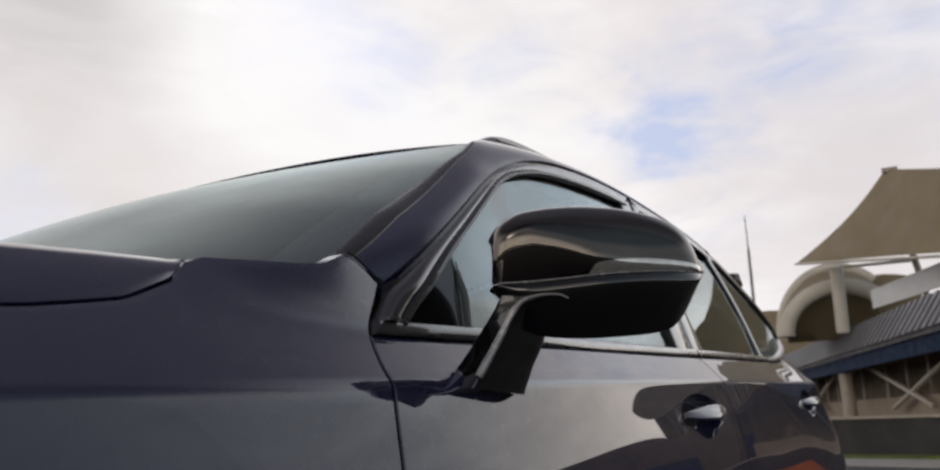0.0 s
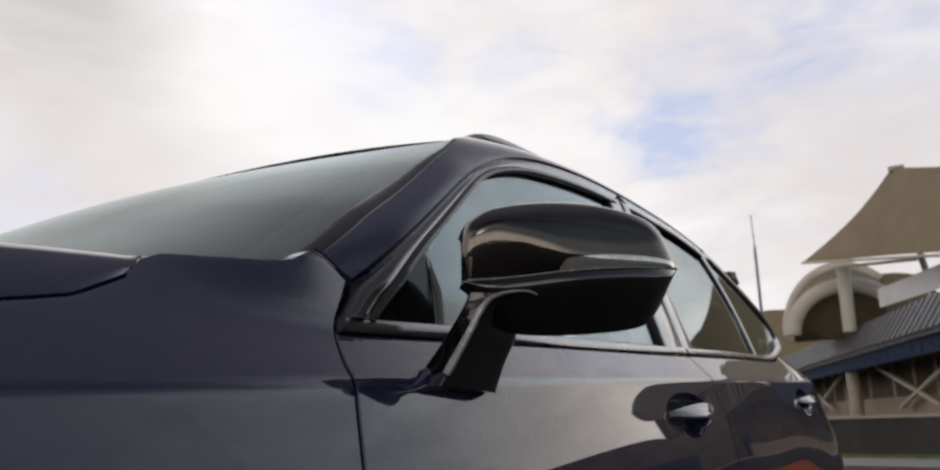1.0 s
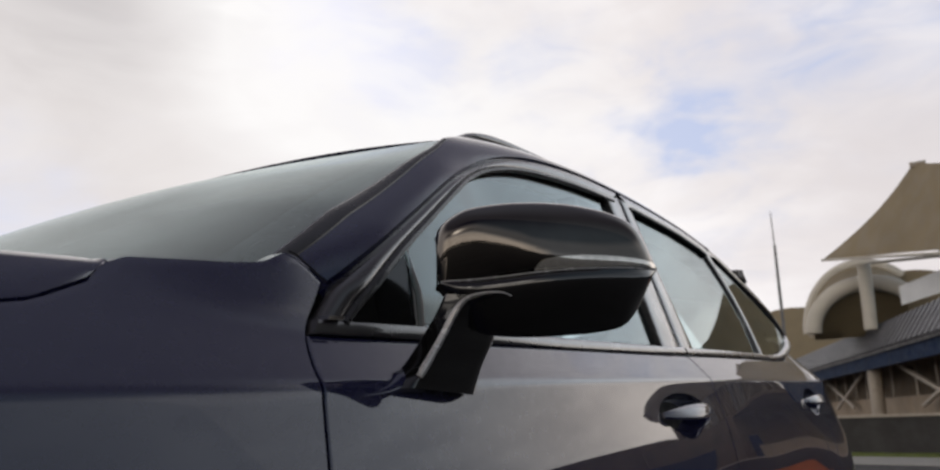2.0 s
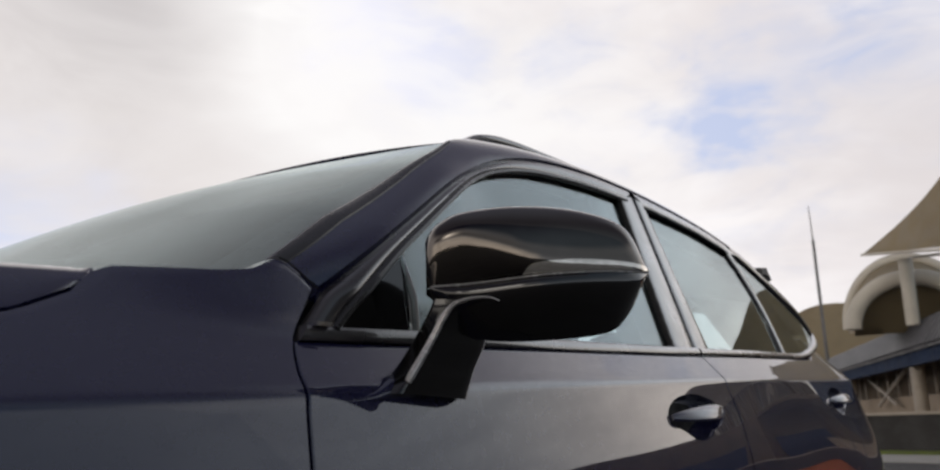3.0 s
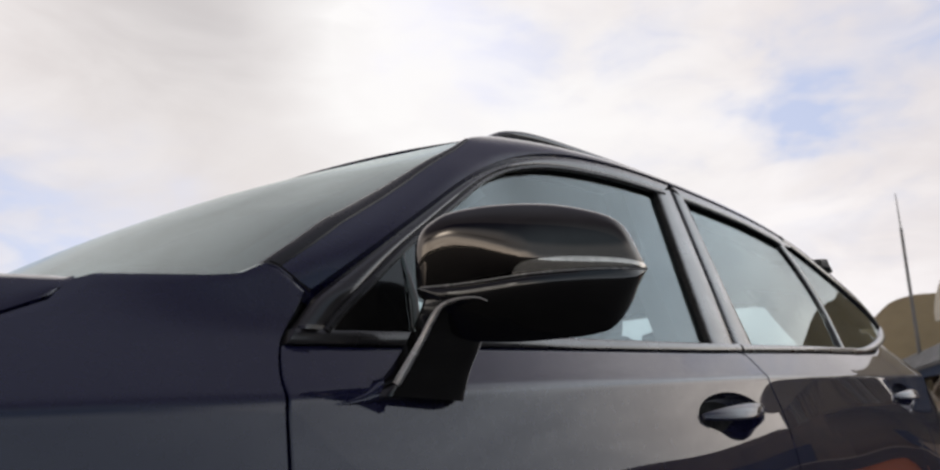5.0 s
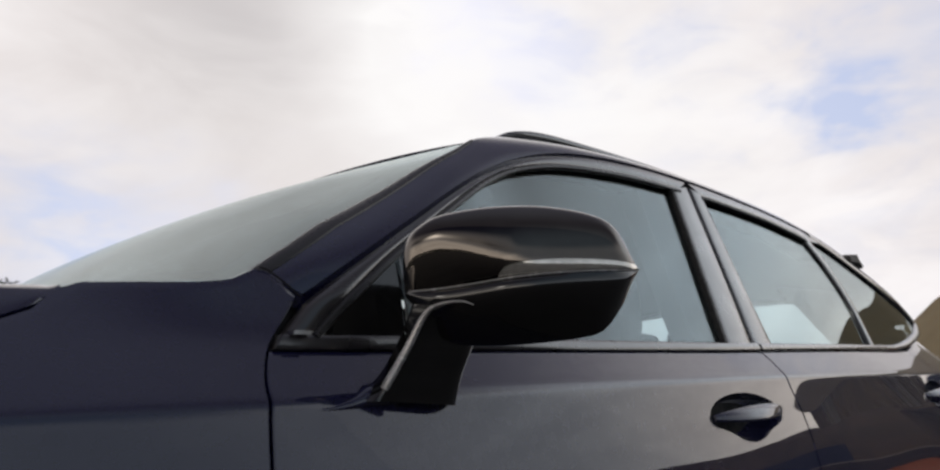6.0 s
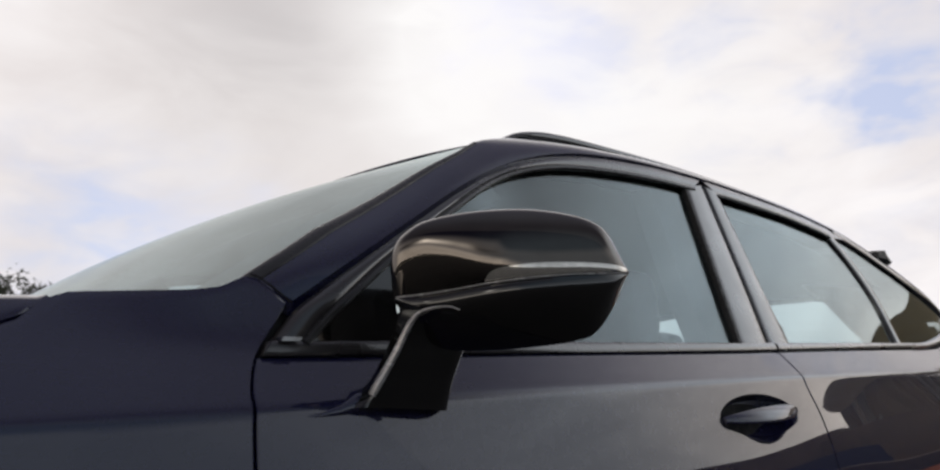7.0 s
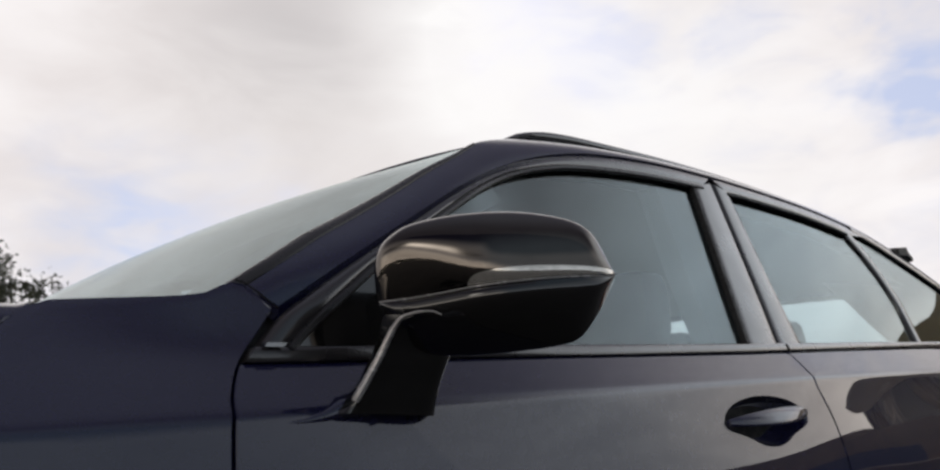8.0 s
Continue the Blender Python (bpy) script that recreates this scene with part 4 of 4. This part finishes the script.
# ---------------------------------------------------------------- cabin
def seat(x, y, width=0.50, drop=0.0):
    st = new("seat")
    st.parent = car
    st.matrix_parent_inverse = rest_pose(car).inverted()
    part("cushion", box((x, y, 0.46), (0.52, width, 0.20), 0.05), FABRIC, st)
    secs = [[(x + bx + dx, y + dy * width, bz) for dx, dy in ((-0.06, -0.40), (-0.08, 0), (-0.06, 0.40), (0.05, 0.42), (0.07, 0), (0.05, -0.42))] for bx, bz in ((0.24, 0.50), (0.28, 0.70), (0.36, 0.95 - drop), (0.40, 1.04 - drop))]
    part("backrest", loft(secs), FABRIC, st)
    part("headrest", box((x + 0.43, y, 1.13 - drop), (0.11, 0.26, 0.17), 0.05), FABRIC, st)


for sx, sy in ((0.665, 0.48), (0.665, 1.12), (1.32, 0.50), (1.32, 0.80), (1.32, 1.10)):
    seat(sx, sy, 0.50 if sx < 1 else 0.34, 0.0 if sx < 1 else 0.07)
part("dashboard", loft([[(x, y, z) for x, z in ((-0.10, 0.93), (0.10, 0.985), (0.26, 0.97), (0.30, 0.90), (0.26, 0.62), (-0.10, 0.60))] for y in (0.20, 0.5, 0.80, 1.1, 1.40)]), DASH, car, "dark moulded dashboard")
ring = [(0.40 + 0.055 * math.sin(a), 1.12 + 0.175 * math.cos(a), 0.93 + 0.165 * math.sin(a)) for a in np.linspace(0, 2 * math.pi, 40)]
part("steering_wheel", join(tube(ring, 0.014, 8), tube([(0.40, 0.95, 0.93), (0.39, 1.29, 0.93)], 0.012, 8), tube([(0.40, 1.12, 0.93), (0.28, 1.12, 0.90)], 0.03, 10)), DASH, car)
part("headlining", ring_mesh([[(x, YC + w * (YC - 0.27), z - 0.05 + 0.03 * (1 - w * w)) for w in np.linspace(-1, 1, 13)] for x, z in ((0.52, 1.345), (0.8, 1.375), (1.2, 1.385), (1.6, 1.375), (1.95, 1.335), (2.27, 1.285))]), LINING, car, "pale grey headlining")
for flip in (lambda g: g, mirrored):
    part("door_lining", flip(ring_mesh([[(x, side(x, min(z, belt_z(x) - 0.01), False) + 0.075 + (0.05 if z < 0.8 else 0), min(z, belt_z(x) + 0.002)) for x in np.linspace(0.02, 2.3, 40)] for z in (0.3, 0.79, 0.81, 0.96, 1.05)])), DASH, car)
    part("inner_pillar", flip(loft([[(x + dx, green(x, z) + dy, z) for dx, dy in ((-0.125, 0.045), (0.05, 0.03), (0.05, 0.07), (-0.125, 0.085))] for x, z in ((0.97, 1.02), (0.985, 1.15), (1.02, 1.32))])), LINING, car)


part("header_lining", ring_mesh([[(x + 0.11 * (1 - w * w), YC + w * (YC - 0.235), z) for w in np.linspace(-1, 1, 15)] for x, z in ((0.40, 1.272), (0.46, 1.288), (0.53, 1.295))]), LINING, car)
for flip in (lambda g: g, mirrored):
    part("pillar_lining", flip(loft([[(x + dx, y + dy, z + dz) for dx, dy, dz in ((0, 0, 0), (0.05, 0.0, -0.05), (0.06, 0.05, -0.04), (0.02, 0.06, -0.01))] for x, y, z in ((0.05, 0.165, 1.07), (0.2, 0.185, 1.155), (0.36, 0.215, 1.245), (0.48, 0.25, 1.30))])), LINING, car)


# ---------------------------------------------------------------- wheels
def wheel(x, y, out):
    w = new("wheel")
    w.parent = car
    w.matrix_parent_inverse = rest_pose(car).inverted()
    prof = [(0.225, -0.10), (0.26, -0.115), (0.32, -0.112), (0.342, -0.09), (WHEEL_R, 0), (0.342, 0.09), (0.32, 0.112), (0.26, 0.115), (0.225, 0.10)]
    part("tyre", ring_mesh([[(x + r * math.cos(a), y + d, WHEEL_R + r * math.sin(a)) for a in np.linspace(0, 2 * math.pi, 48, endpoint=False)] for r, d in prof], closed=True), TYRE, w)
    rim = [(0.228, 0.10), (0.222, 0.07), (0.205, 0.05), (0.20, -0.09)]
    pieces = [ring_mesh([[(x + r * math.cos(a), y - out * d, WHEEL_R + r * math.sin(a)) for a in np.linspace(0, 2 * math.pi, 48, endpoint=False)] for r, d in rim], closed=True)]
    for k in range(10):
        a = 2 * math.pi * k / 10
        pieces.append(loft([[(x + r * math.cos(a) + t * math.sin(a), y - out * (d + e), WHEEL_R + r * math.sin(a) - t * math.cos(a)) for t, e in ((-h, 0), (h, 0), (h, -0.03), (-h, -0.03))] for r, d, h in ((0.04, 0.08, 0.018), (0.21, 0.085, 0.012))]))
    pieces.append(tube([(x, y - out * 0.09, WHEEL_R), (x, y + out * 0.02, WHEEL_R)], 0.055, 20))
    part("rim", join(*pieces), ALLOY, w)


for ax in (FRONT_AXLE, REAR_AXLE):
    wheel(ax, 0.17, 1)
    wheel(ax, 2 * YC - 0.17, -1)


# ---------------------------------------------------------------- ground
def disc(r0, r1, z, n=64, rings=12):
    return ring_mesh([[(r * math.cos(a), r * math.sin(a), z) for a in np.linspace(0, 2 * math.pi, n, endpoint=False)] for r in np.geomspace(r0, r1, rings)], closed=True)


v, f = disc(1.0, 4000, 0.0)
ground = part("ground", (v, f + [tuple(range(64))]), ASPHALT)
tagged(ground, "weathered light grey paved ground", "ground", kind="structure")


def band(name, a, b, width, z, h, mat, label, cat):
    a, b = Vector(a), Vector(b)
    d = (b - a).normalized()
    n = Vector((-d.y, d.x)) * width / 2
    v = [(*(a + n), z), (*(b + n), z), (*(b - n), z), (*(a - n), z), (*(a + n), z + h), (*(b + n), z + h), (*(b - n), z + h), (*(a - n), z + h)]
    return tagged(part(name, (v, [(0, 3, 2, 1), (4, 5, 6, 7), (0, 1, 5, 4), (1, 2, 6, 5), (2, 3, 7, 6), (3, 0, 4, 7)]), mat, smooth=False), label, cat, kind="structure")


# the low dark wall beyond the car, with grass and a pale path at its foot
WA, WB = (21.5, 7.0), (15.0, -6.5)
band("low_wall", WA, WB, 0.35, 0, 0.73, WALLDARK, "low dark masonry wall", "wall")
band("wall_coping", WA, WB, 0.45, 0.73, 0.05, STEEL, "pale coping along the low dark wall", "coping")
band("grass_strip", (20.9, 7.3), (16.8, -1.2), 0.7, 0, 0.05, GRASS, "strip of mown yellow-green grass along the wall", "grass")
band("path", (19.6, 7.9), (15.2, -1.2), 2.0, 0, 0.012, PATH_M, "pale concrete path", "path")

# unseen orange strip, added to colour the reflection low on the rear door
band("added_orange_strip", (10.0, -1.9), (18.5, -3.5), 1.8, 0, 0.01, ORANGE, "bright orange ground strip, added for the orange reflected in the rear door", "paving")

# ---------------------------------------------------------------- long low building
FA, FDIR = Vector((25.6, 0.46)), Vector((0.9455, 0.3256))
FN = Vector((FDIR.y, -FDIR.x))          # away from the car
L0, L1 = -8.5, 44.0


def along(t, back, z):
    p = FA + FDIR * t + FN * back
    return (p.x, p.y, z)


def slab(t0, t1, b0, b1, z0, z1):
    c = [along(t, b, z) for z in (z0, z1) for t, b in ((t0, b0), (t1, b0), (t1, b1), (t0, b1))]
    return c, [(0, 3, 2, 1), (4, 5, 6, 7), (0, 1, 5, 4), (1, 2, 6, 5), (2, 3, 7, 6), (3, 0, 4, 7)]


hall = thing("building", along(5, 3, 0), "long low pavilion with a ribbed grey metal roof and navy fascia", "building")
part("wall", slab(L0, L1, 2.2, 6.0, 0, 2.6), SHADOWED, hall, "brown boarded wall, shade under the eaves put into its colour")
part("plinth_wall", slab(L0, L1, 1.2, 1.4, 0, 1.30), PLASTER, hall, "beige parapet wall")
part("fascia", slab(L0, L1, 0.0, 0.12, 2.33, 2.90), FASCIA, hall, "deep navy fascia board")
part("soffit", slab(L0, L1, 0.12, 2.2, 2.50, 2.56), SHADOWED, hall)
ROOF_LINE = ((-0.1, 2.90), (0.60, 3.95), (4.0, 5.2))
roof_v = [along(t, b, z - d) for t in (L0, L1) for d in (0, 0.1) for b, z in ROOF_LINE]
hall_roof = part("metal_roof", (roof_v, [(0, 6, 7, 1), (1, 7, 8, 2), (3, 4, 10, 9), (4, 5, 11, 10), (0, 3, 9, 6), (2, 8, 11, 5), (0, 1, 4, 3), (1, 2, 5, 4), (6, 9, 10, 7), (7, 10, 11, 8)]), ROOFMETAL, hall, "steep grey metal roof with pale ribs", smooth=False)
for k in range(88):
    t = L0 + 0.3 + k * 0.6
    rib = [along(t + dt, b - 0.08 * up, z + 0.06 * up) for dt in (-0.17, 0.17) for b, z in ROOF_LINE[:2] for up in (0, 1)]
    part("roof_rib", (rib, [(0, 1, 3, 2), (4, 6, 7, 5), (1, 5, 7, 3), (0, 4, 5, 1), (2, 3, 7, 6)]), RIBMETAL, hall_roof, smooth=False)
for t in (11.0, 26.0, 41.0):
    part("column", tube([along(t, 0.35, 0), along(t, 0.35, 2.4)], 0.26, 16), STEEL, hall, "pale round column")
    for t0, t1 in ((1.5, 8.0), (10.5, 4.0)):
        part("brace", tube([along(t - t0, 0.9, 2.40), along(t - t1, 0.9, 0.95)], 0.085, 8), STEEL, hall, "pale diagonal brace")
    for d in (1.9, 4.4, 6.7, 9.0, 11.6, 13.5):
        part("post", tube([along(t - d, 1.3, 1.1), along(t - d, 1.3, 2.50)], 0.05, 8), STEEL, hall)


# ---------------------------------------------------------------- tensile canopies
def sail(corners, sag, n=18, thick=0.03):
    """A stretched membrane between four corners, with hollowed edges."""
    a, b, c, d = [np.array(p, float) for p in corners]
    mid = (a + b + c + d) / 4
    rows = []
    for u in np.linspace(0, 1, n):
        row = []
        for w in np.linspace(0, 1, n):
            p = (a * (1 - u) + b * u) * (1 - w) + (d * (1 - u) + c * u) * w
            pull = sag * (4 * u * (1 - u) * (1 - 4 * w * (1 - w)) + 4 * w * (1 - w) * (1 - 4 * u * (1 - u)))
            row.append(p + (mid - p) * pull)
        rows.append(row)
    return sheet_with_back(rows, (0, 0, -thick))


def at(az, el, dist):
    """A place by bearing and elevation from a fixed survey point beside the car."""
    a, e = radians(az), radians(el)
    return (-0.63 + dist * math.cos(a), -0.38 + dist * math.sin(a), 0.905 + dist * math.tan(e))


big_sail = thing("canopy", (29, 0, 0), "large tan tensile canopy stretched over the pavilion roof", "canopy", "shade sails")
CORN = [at(8.45, 9.0, 36), at(2.7, 14.1, 32), at(-10.5, 12.9, 22), at(-9.5, 7.9, 22)]
part("membrane", sail(CORN, 0.10), MEMBRANE, big_sail)
part("mast", tube([along(6.5, 3.0, 0), at(2.7, 14.1, 32)], 0.11, 12), STEEL, big_sail)
part("mast", tube([(*CORN[2][:2], 0), CORN[2]], 0.11, 12), STEEL, big_sail)
part("edge_cable", tube([CORN[0], CORN[3]], 0.05, 8), MEMBRANE2, big_sail)
part("mast_cap", box(at(2.45, 14.0, 31.9), (0.3, 0.5, 0.16), 0.03), STEEL, big_sail)

far_sail = thing("canopy", (72, 14, 0), "distant tan canopy roof behind the pavilion", "canopy", "shade sails")
CREST_LINE = [(14.4, 4.2), (13.2, 5.25), (12.3, 5.95), (11.0, 6.25), (9.5, 6.2), (7.5, 6.0)]
rows = []
for w in np.linspace(0, 1, 6):
    rows.append([np.array(at(az, el * (1 - w) + 0.6 * w, 76 - 5 * math.sin(w * 1.5))) for az, el in catmull(CREST_LINE, 24)])
part("membrane", sheet_with_back(rows, (0.05, 0, 0)), MEMBRANE, far_sail)
part("mast", tube([at(10.4, -0.6, 77), at(10.4, 6.2, 77)], 0.14, 10), STEEL, far_sail)


def vault():
    """The arched canopy above the roof: two bent tubes with membrane between."""
    v = thing("arched_canopy", (42, 5, 0), "arched canopy with pale tubular hoops and tan membrane", "canopy")

    def hoop(az0, az1, el0, el1, dist):
        return [at(az0 + (az1 - az0) * (1 - math.cos(q)) / 1.0, el0 + (el1 - el0) * math.sin(q), dist) for q in np.linspace(0, 2.3, 24)]
    a = hoop(9.75, 6.4, 4.6, 8.6, 40)
    b = hoop(9.4, 6.2, 4.6, 7.4, 36)
    part("hoop", tube(a, 0.20, 10), MEMBRANE2, v, "pale bent tube")
    part("hoop", tube(b, 0.30, 10), MEMBRANE2, v, "pale bent tube")
    rows = [[np.array(p) * (1 - s) + np.array(q) * s - np.array((0, 0, 0.12)) for p, q in zip(a, b)] for s in np.linspace(0, 1, 6)]
    part("membrane", sheet_with_back(rows, (0, 0, -0.03)), MEMBRANE, v)
    fan = [[np.array(p) * (1 - w) + np.array(at(np.degrees(math.atan2(p[1] + 0.38, p[0] + 0.63)), 4.2, 38)) * w for p in b] for w in np.linspace(0, 1, 5)]
    part("inner_membrane", sheet_with_back(fan, (0.03, 0, 0)), MEMBRANE, v)
    part("strut", tube([at(6.15, 8.5, 35.2), at(6.2, 4.6, 35.2)], 0.24, 12), MEMBRANE2, v, "pale upright under the hoops")
    rows = [[np.array(at(9.2 - 7.5 * s, 4.4 + 0.3 * s + (3.3 * math.sin(math.pi * s * 0.72) ** 0.7) * w, 40)) for s in np.linspace(0, 1, 14)] for w in np.linspace(0, 1, 5)]
    part("back_membrane", sheet_with_back(rows, (0.03, 0, 0)), MEMBRANE, v)


vault()


# ---------------------------------------------------------------- yard beside the pavilion
def curved_wall(az0, az1, dist, z0, top, thick, n=20):
    """A wall along an arc of bearings; top(az) is its height."""
    ring = []
    for az in np.linspace(az0, az1, n):
        hi = top(az)
        (x, y, _), (u, w, _) = at(az, 0, dist), at(az, 0, dist + thick)
        ring.append([(x, y, z0), (x, y, hi), (u, w, hi), (u, w, z0)])
    return loft(ring)


# hoarding and wall are unseen, added to make the bands reflected in the flank
yard = tagged(part("unseen_fence", curved_wall(-9.5, -60, 20, 0, lambda a: 1.75, 0.12), FASCIA, smooth=False), "tall navy hoarding, unseen, added for the dark band reflected in the doors", "fence", kind="structure")
bank = smooth_table([(9.0, 2.2), (15.9, 2.3), (17.6, 2.9), (24.0, 2.95), (31.0, 3.05), (40.0, 2.7), (60.0, 2.6)])
tagged(part("unseen_wall", curved_wall(-9.5, -60, 22, 0, lambda a: bank(-a), 0.3, 60), SHADOWED), "brown boarded wall, unseen, added for the brown band reflected in the doors", "wall", kind="structure")
tent = thing("tent", at(-14, -2.4, 21), "brown open-sided tent with a pointed eave", "tent")
roof_lo = smooth_table([(8.0, 7.3), (11.0, 7.2), (14.0, 7.1), (16.2, 6.7), (17.5, 6.75), (18.3, 7.1), (18.75, 7.7)])
roof_hi = smooth_table([(8.0, 9.0), (11.0, 9.5), (14.0, 9.6), (16.2, 9.1), (17.5, 8.75), (18.3, 8.3), (18.75, 7.75)])
part("roof", sheet_with_back([[at(-a, roof_lo(a) * (1 - s) + roof_hi(a) * s, 21 + 1.5 * s) for a in np.linspace(8, 18.75, 30)] for s in np.linspace(0, 1, 5)], (0.03, 0, 0)), TENTCLOTH, tent, "stretched brown membrane")
for a0, a1 in ((11.2, 14.3), (7.0, 9.6), (15.6, 17.2)):
    part("side_curtain", sheet_with_back([[at(-(a0 + (a1 - a0) * u) + 0.25 * math.sin(s * 3.1), -2.45 + 9.6 * s, 21.3 + 0.06 * math.sin(u * 30)) for u in np.linspace(0, 1, 16)] for s in np.linspace(0, 1, 6)], (0.03, 0, 0)), TENTCLOTH, tent, "hanging brown side curtain")
# pale sheet added for the dim sky light in the gaps between curtains
part("gap_light_sheet", sheet_with_back([[at(-a, -2.3 + 9.5 * s, 22.4) for a in np.linspace(7, 17.0, 12)] for s in np.linspace(0, 1, 4)], (0.03, 0, 0)), MEMBRANE2, tent, "pale sheet added for the light between the tent's curtains")
for a in (10.0, 15.0):
    part("post", tube([at(-a, -2.45, 21.2), at(-a, 7.3, 21.2)], 0.05, 8), STEEL, tent)
glazed = thing("glazed_canopy", (27, 1, 0), "pale translucent sheet sloping up over the metal roof", "canopy")
part("sheet", sheet_with_back([[at(4.4 - 8 * s, 5.9 + 2.0 * s + w * (1.1 + 0.6 * s), 34 - 5 * s) for s in np.linspace(0, 1, 8)] for w in (0, 0.5, 1)], (0.05, 0, 0)), MEMB_WHITE, glazed)
part("rail", tube([at(6.0, 8.55, 36), at(2.0, 8.55, 34)], 0.06, 8), MEMBRANE2, glazed)

mast = thing("flag_pole", at(11.17, 0, 60)[:2] + (0,), "slim dark grey pole with a thin tip", "pole")
part("pole", tube([at(11.17, -0.86, 60), at(11.17, 10.2, 60)], [0.13, 0.09], 10), POLE, mast)
part("tip", tube([at(11.17, 10.2, 60), at(11.2, 12.3, 60)], [0.045, 0.03], 8), POLE, mast)


# ---------------------------------------------------------------- trees
def tree(az, dist, tall, spread, seed, label):
    rng = np.random.default_rng(seed)
    x, y, _ = at(az, 0, dist)
    t = thing("tree", (x, y, 0), label, "tree", "trees beyond the car")
    tr = [(x, y, 0), (x + 0.1, y, tall * 0.3), (x - 0.1, y + 0.1, tall * 0.6), (x, y, tall * 0.85)]
    limbs = [tube(catmull(tr, 12), list(np.linspace(0.20, 0.05, 12)), 10)]
    hubs = []
    for k in range(14):
        a, h = rng.uniform(0, 6.28), rng.uniform(0.45, 0.95)
        r = spread * (1 - 0.55 * (h - 0.45) / 0.5) * rng.uniform(0.5, 1.0)
        tip = (x + r * math.cos(a), y + r * math.sin(a), tall * h)
        limbs.append(tube([(x, y, tall * (h - 0.22)), ((x + tip[0]) / 2, (y + tip[1]) / 2, tall * (h - 0.06)), tip], [0.07, 0.045, 0.015], 6))
        hubs.append(tip)
    hubs += [(x, y, tall * 0.9), (x, y, tall * 0.75)]
    part("trunk", join(*limbs), BARK, t)
    verts, faces = [], []
    for hx, hy, hz in hubs:
        for _ in range(12):
            c = np.array((hx, hy, hz)) + rng.normal(0, 0.42, 3) * (1, 1, 0.7)
            for _ in range(44):
                p = c + rng.normal(0, 0.17, 3)
                d, u = rng.normal(0, 1, 3), rng.normal(0, 1, 3)
                d, u = d / np.linalg.norm(d) * 0.10, u / np.linalg.norm(u) * 0.05
                o = len(verts)
                verts += [tuple(p - d), tuple(p + u), tuple(p + d), tuple(p - u)]
                faces.append((o, o + 1, o + 2, o + 3))
    me = bpy.data.meshes.new("crown")
    me.from_pydata(verts, [], faces)
    me.materials.append(LEAF)
    ob = new("crown", me)
    ob.parent, ob.matrix_parent_inverse = t, rest_pose(t).inverted()


tree(73.7, 30, 6.95, 2.1, 3, "dark green broadleaf tree with an uneven crown")
tree(81.5, 33, 7.6, 2.6, 5, "dark green broadleaf tree with an uneven crown")
tree(69.5, 46, 8.4, 0.8, 8, "small slim dark green tree in the distance")


def far_woods():
    """A ragged belt of dark trees closing the place behind the camera."""
    rng = np.random.default_rng(11)
    verts, faces = [], []
    for az in np.arange(95, 340, 0.45):
        dist = rng.uniform(110, 150)
        base = np.array(at(az, 0, dist)) * (1, 1, 0)
        h = rng.uniform(4.5, 8.5)
        for _ in range(26):
            p = base + rng.normal(0, 1, 3) * (1.2, 1.2, 0) + (0, 0, h * rng.uniform(0.05, 1.0) ** 0.7)
            d, u = rng.normal(0, 1, 3), rng.normal(0, 1, 3)
            d, u = d / np.linalg.norm(d) * 1.1, u / np.linalg.norm(u) * 0.7
            o = len(verts)
            verts += [tuple(p - d), tuple(p + u), tuple(p + d), tuple(p - u)]
            faces.append((o, o + 1, o + 2, o + 3))
    me = bpy.data.meshes.new("far_woods")
    me.from_pydata(verts, [], faces)
    me.materials.append(LEAF)
    tagged(new("far_woods", me), "belt of dark distant trees on the horizon", "woods", kind="stuff")


far_woods()
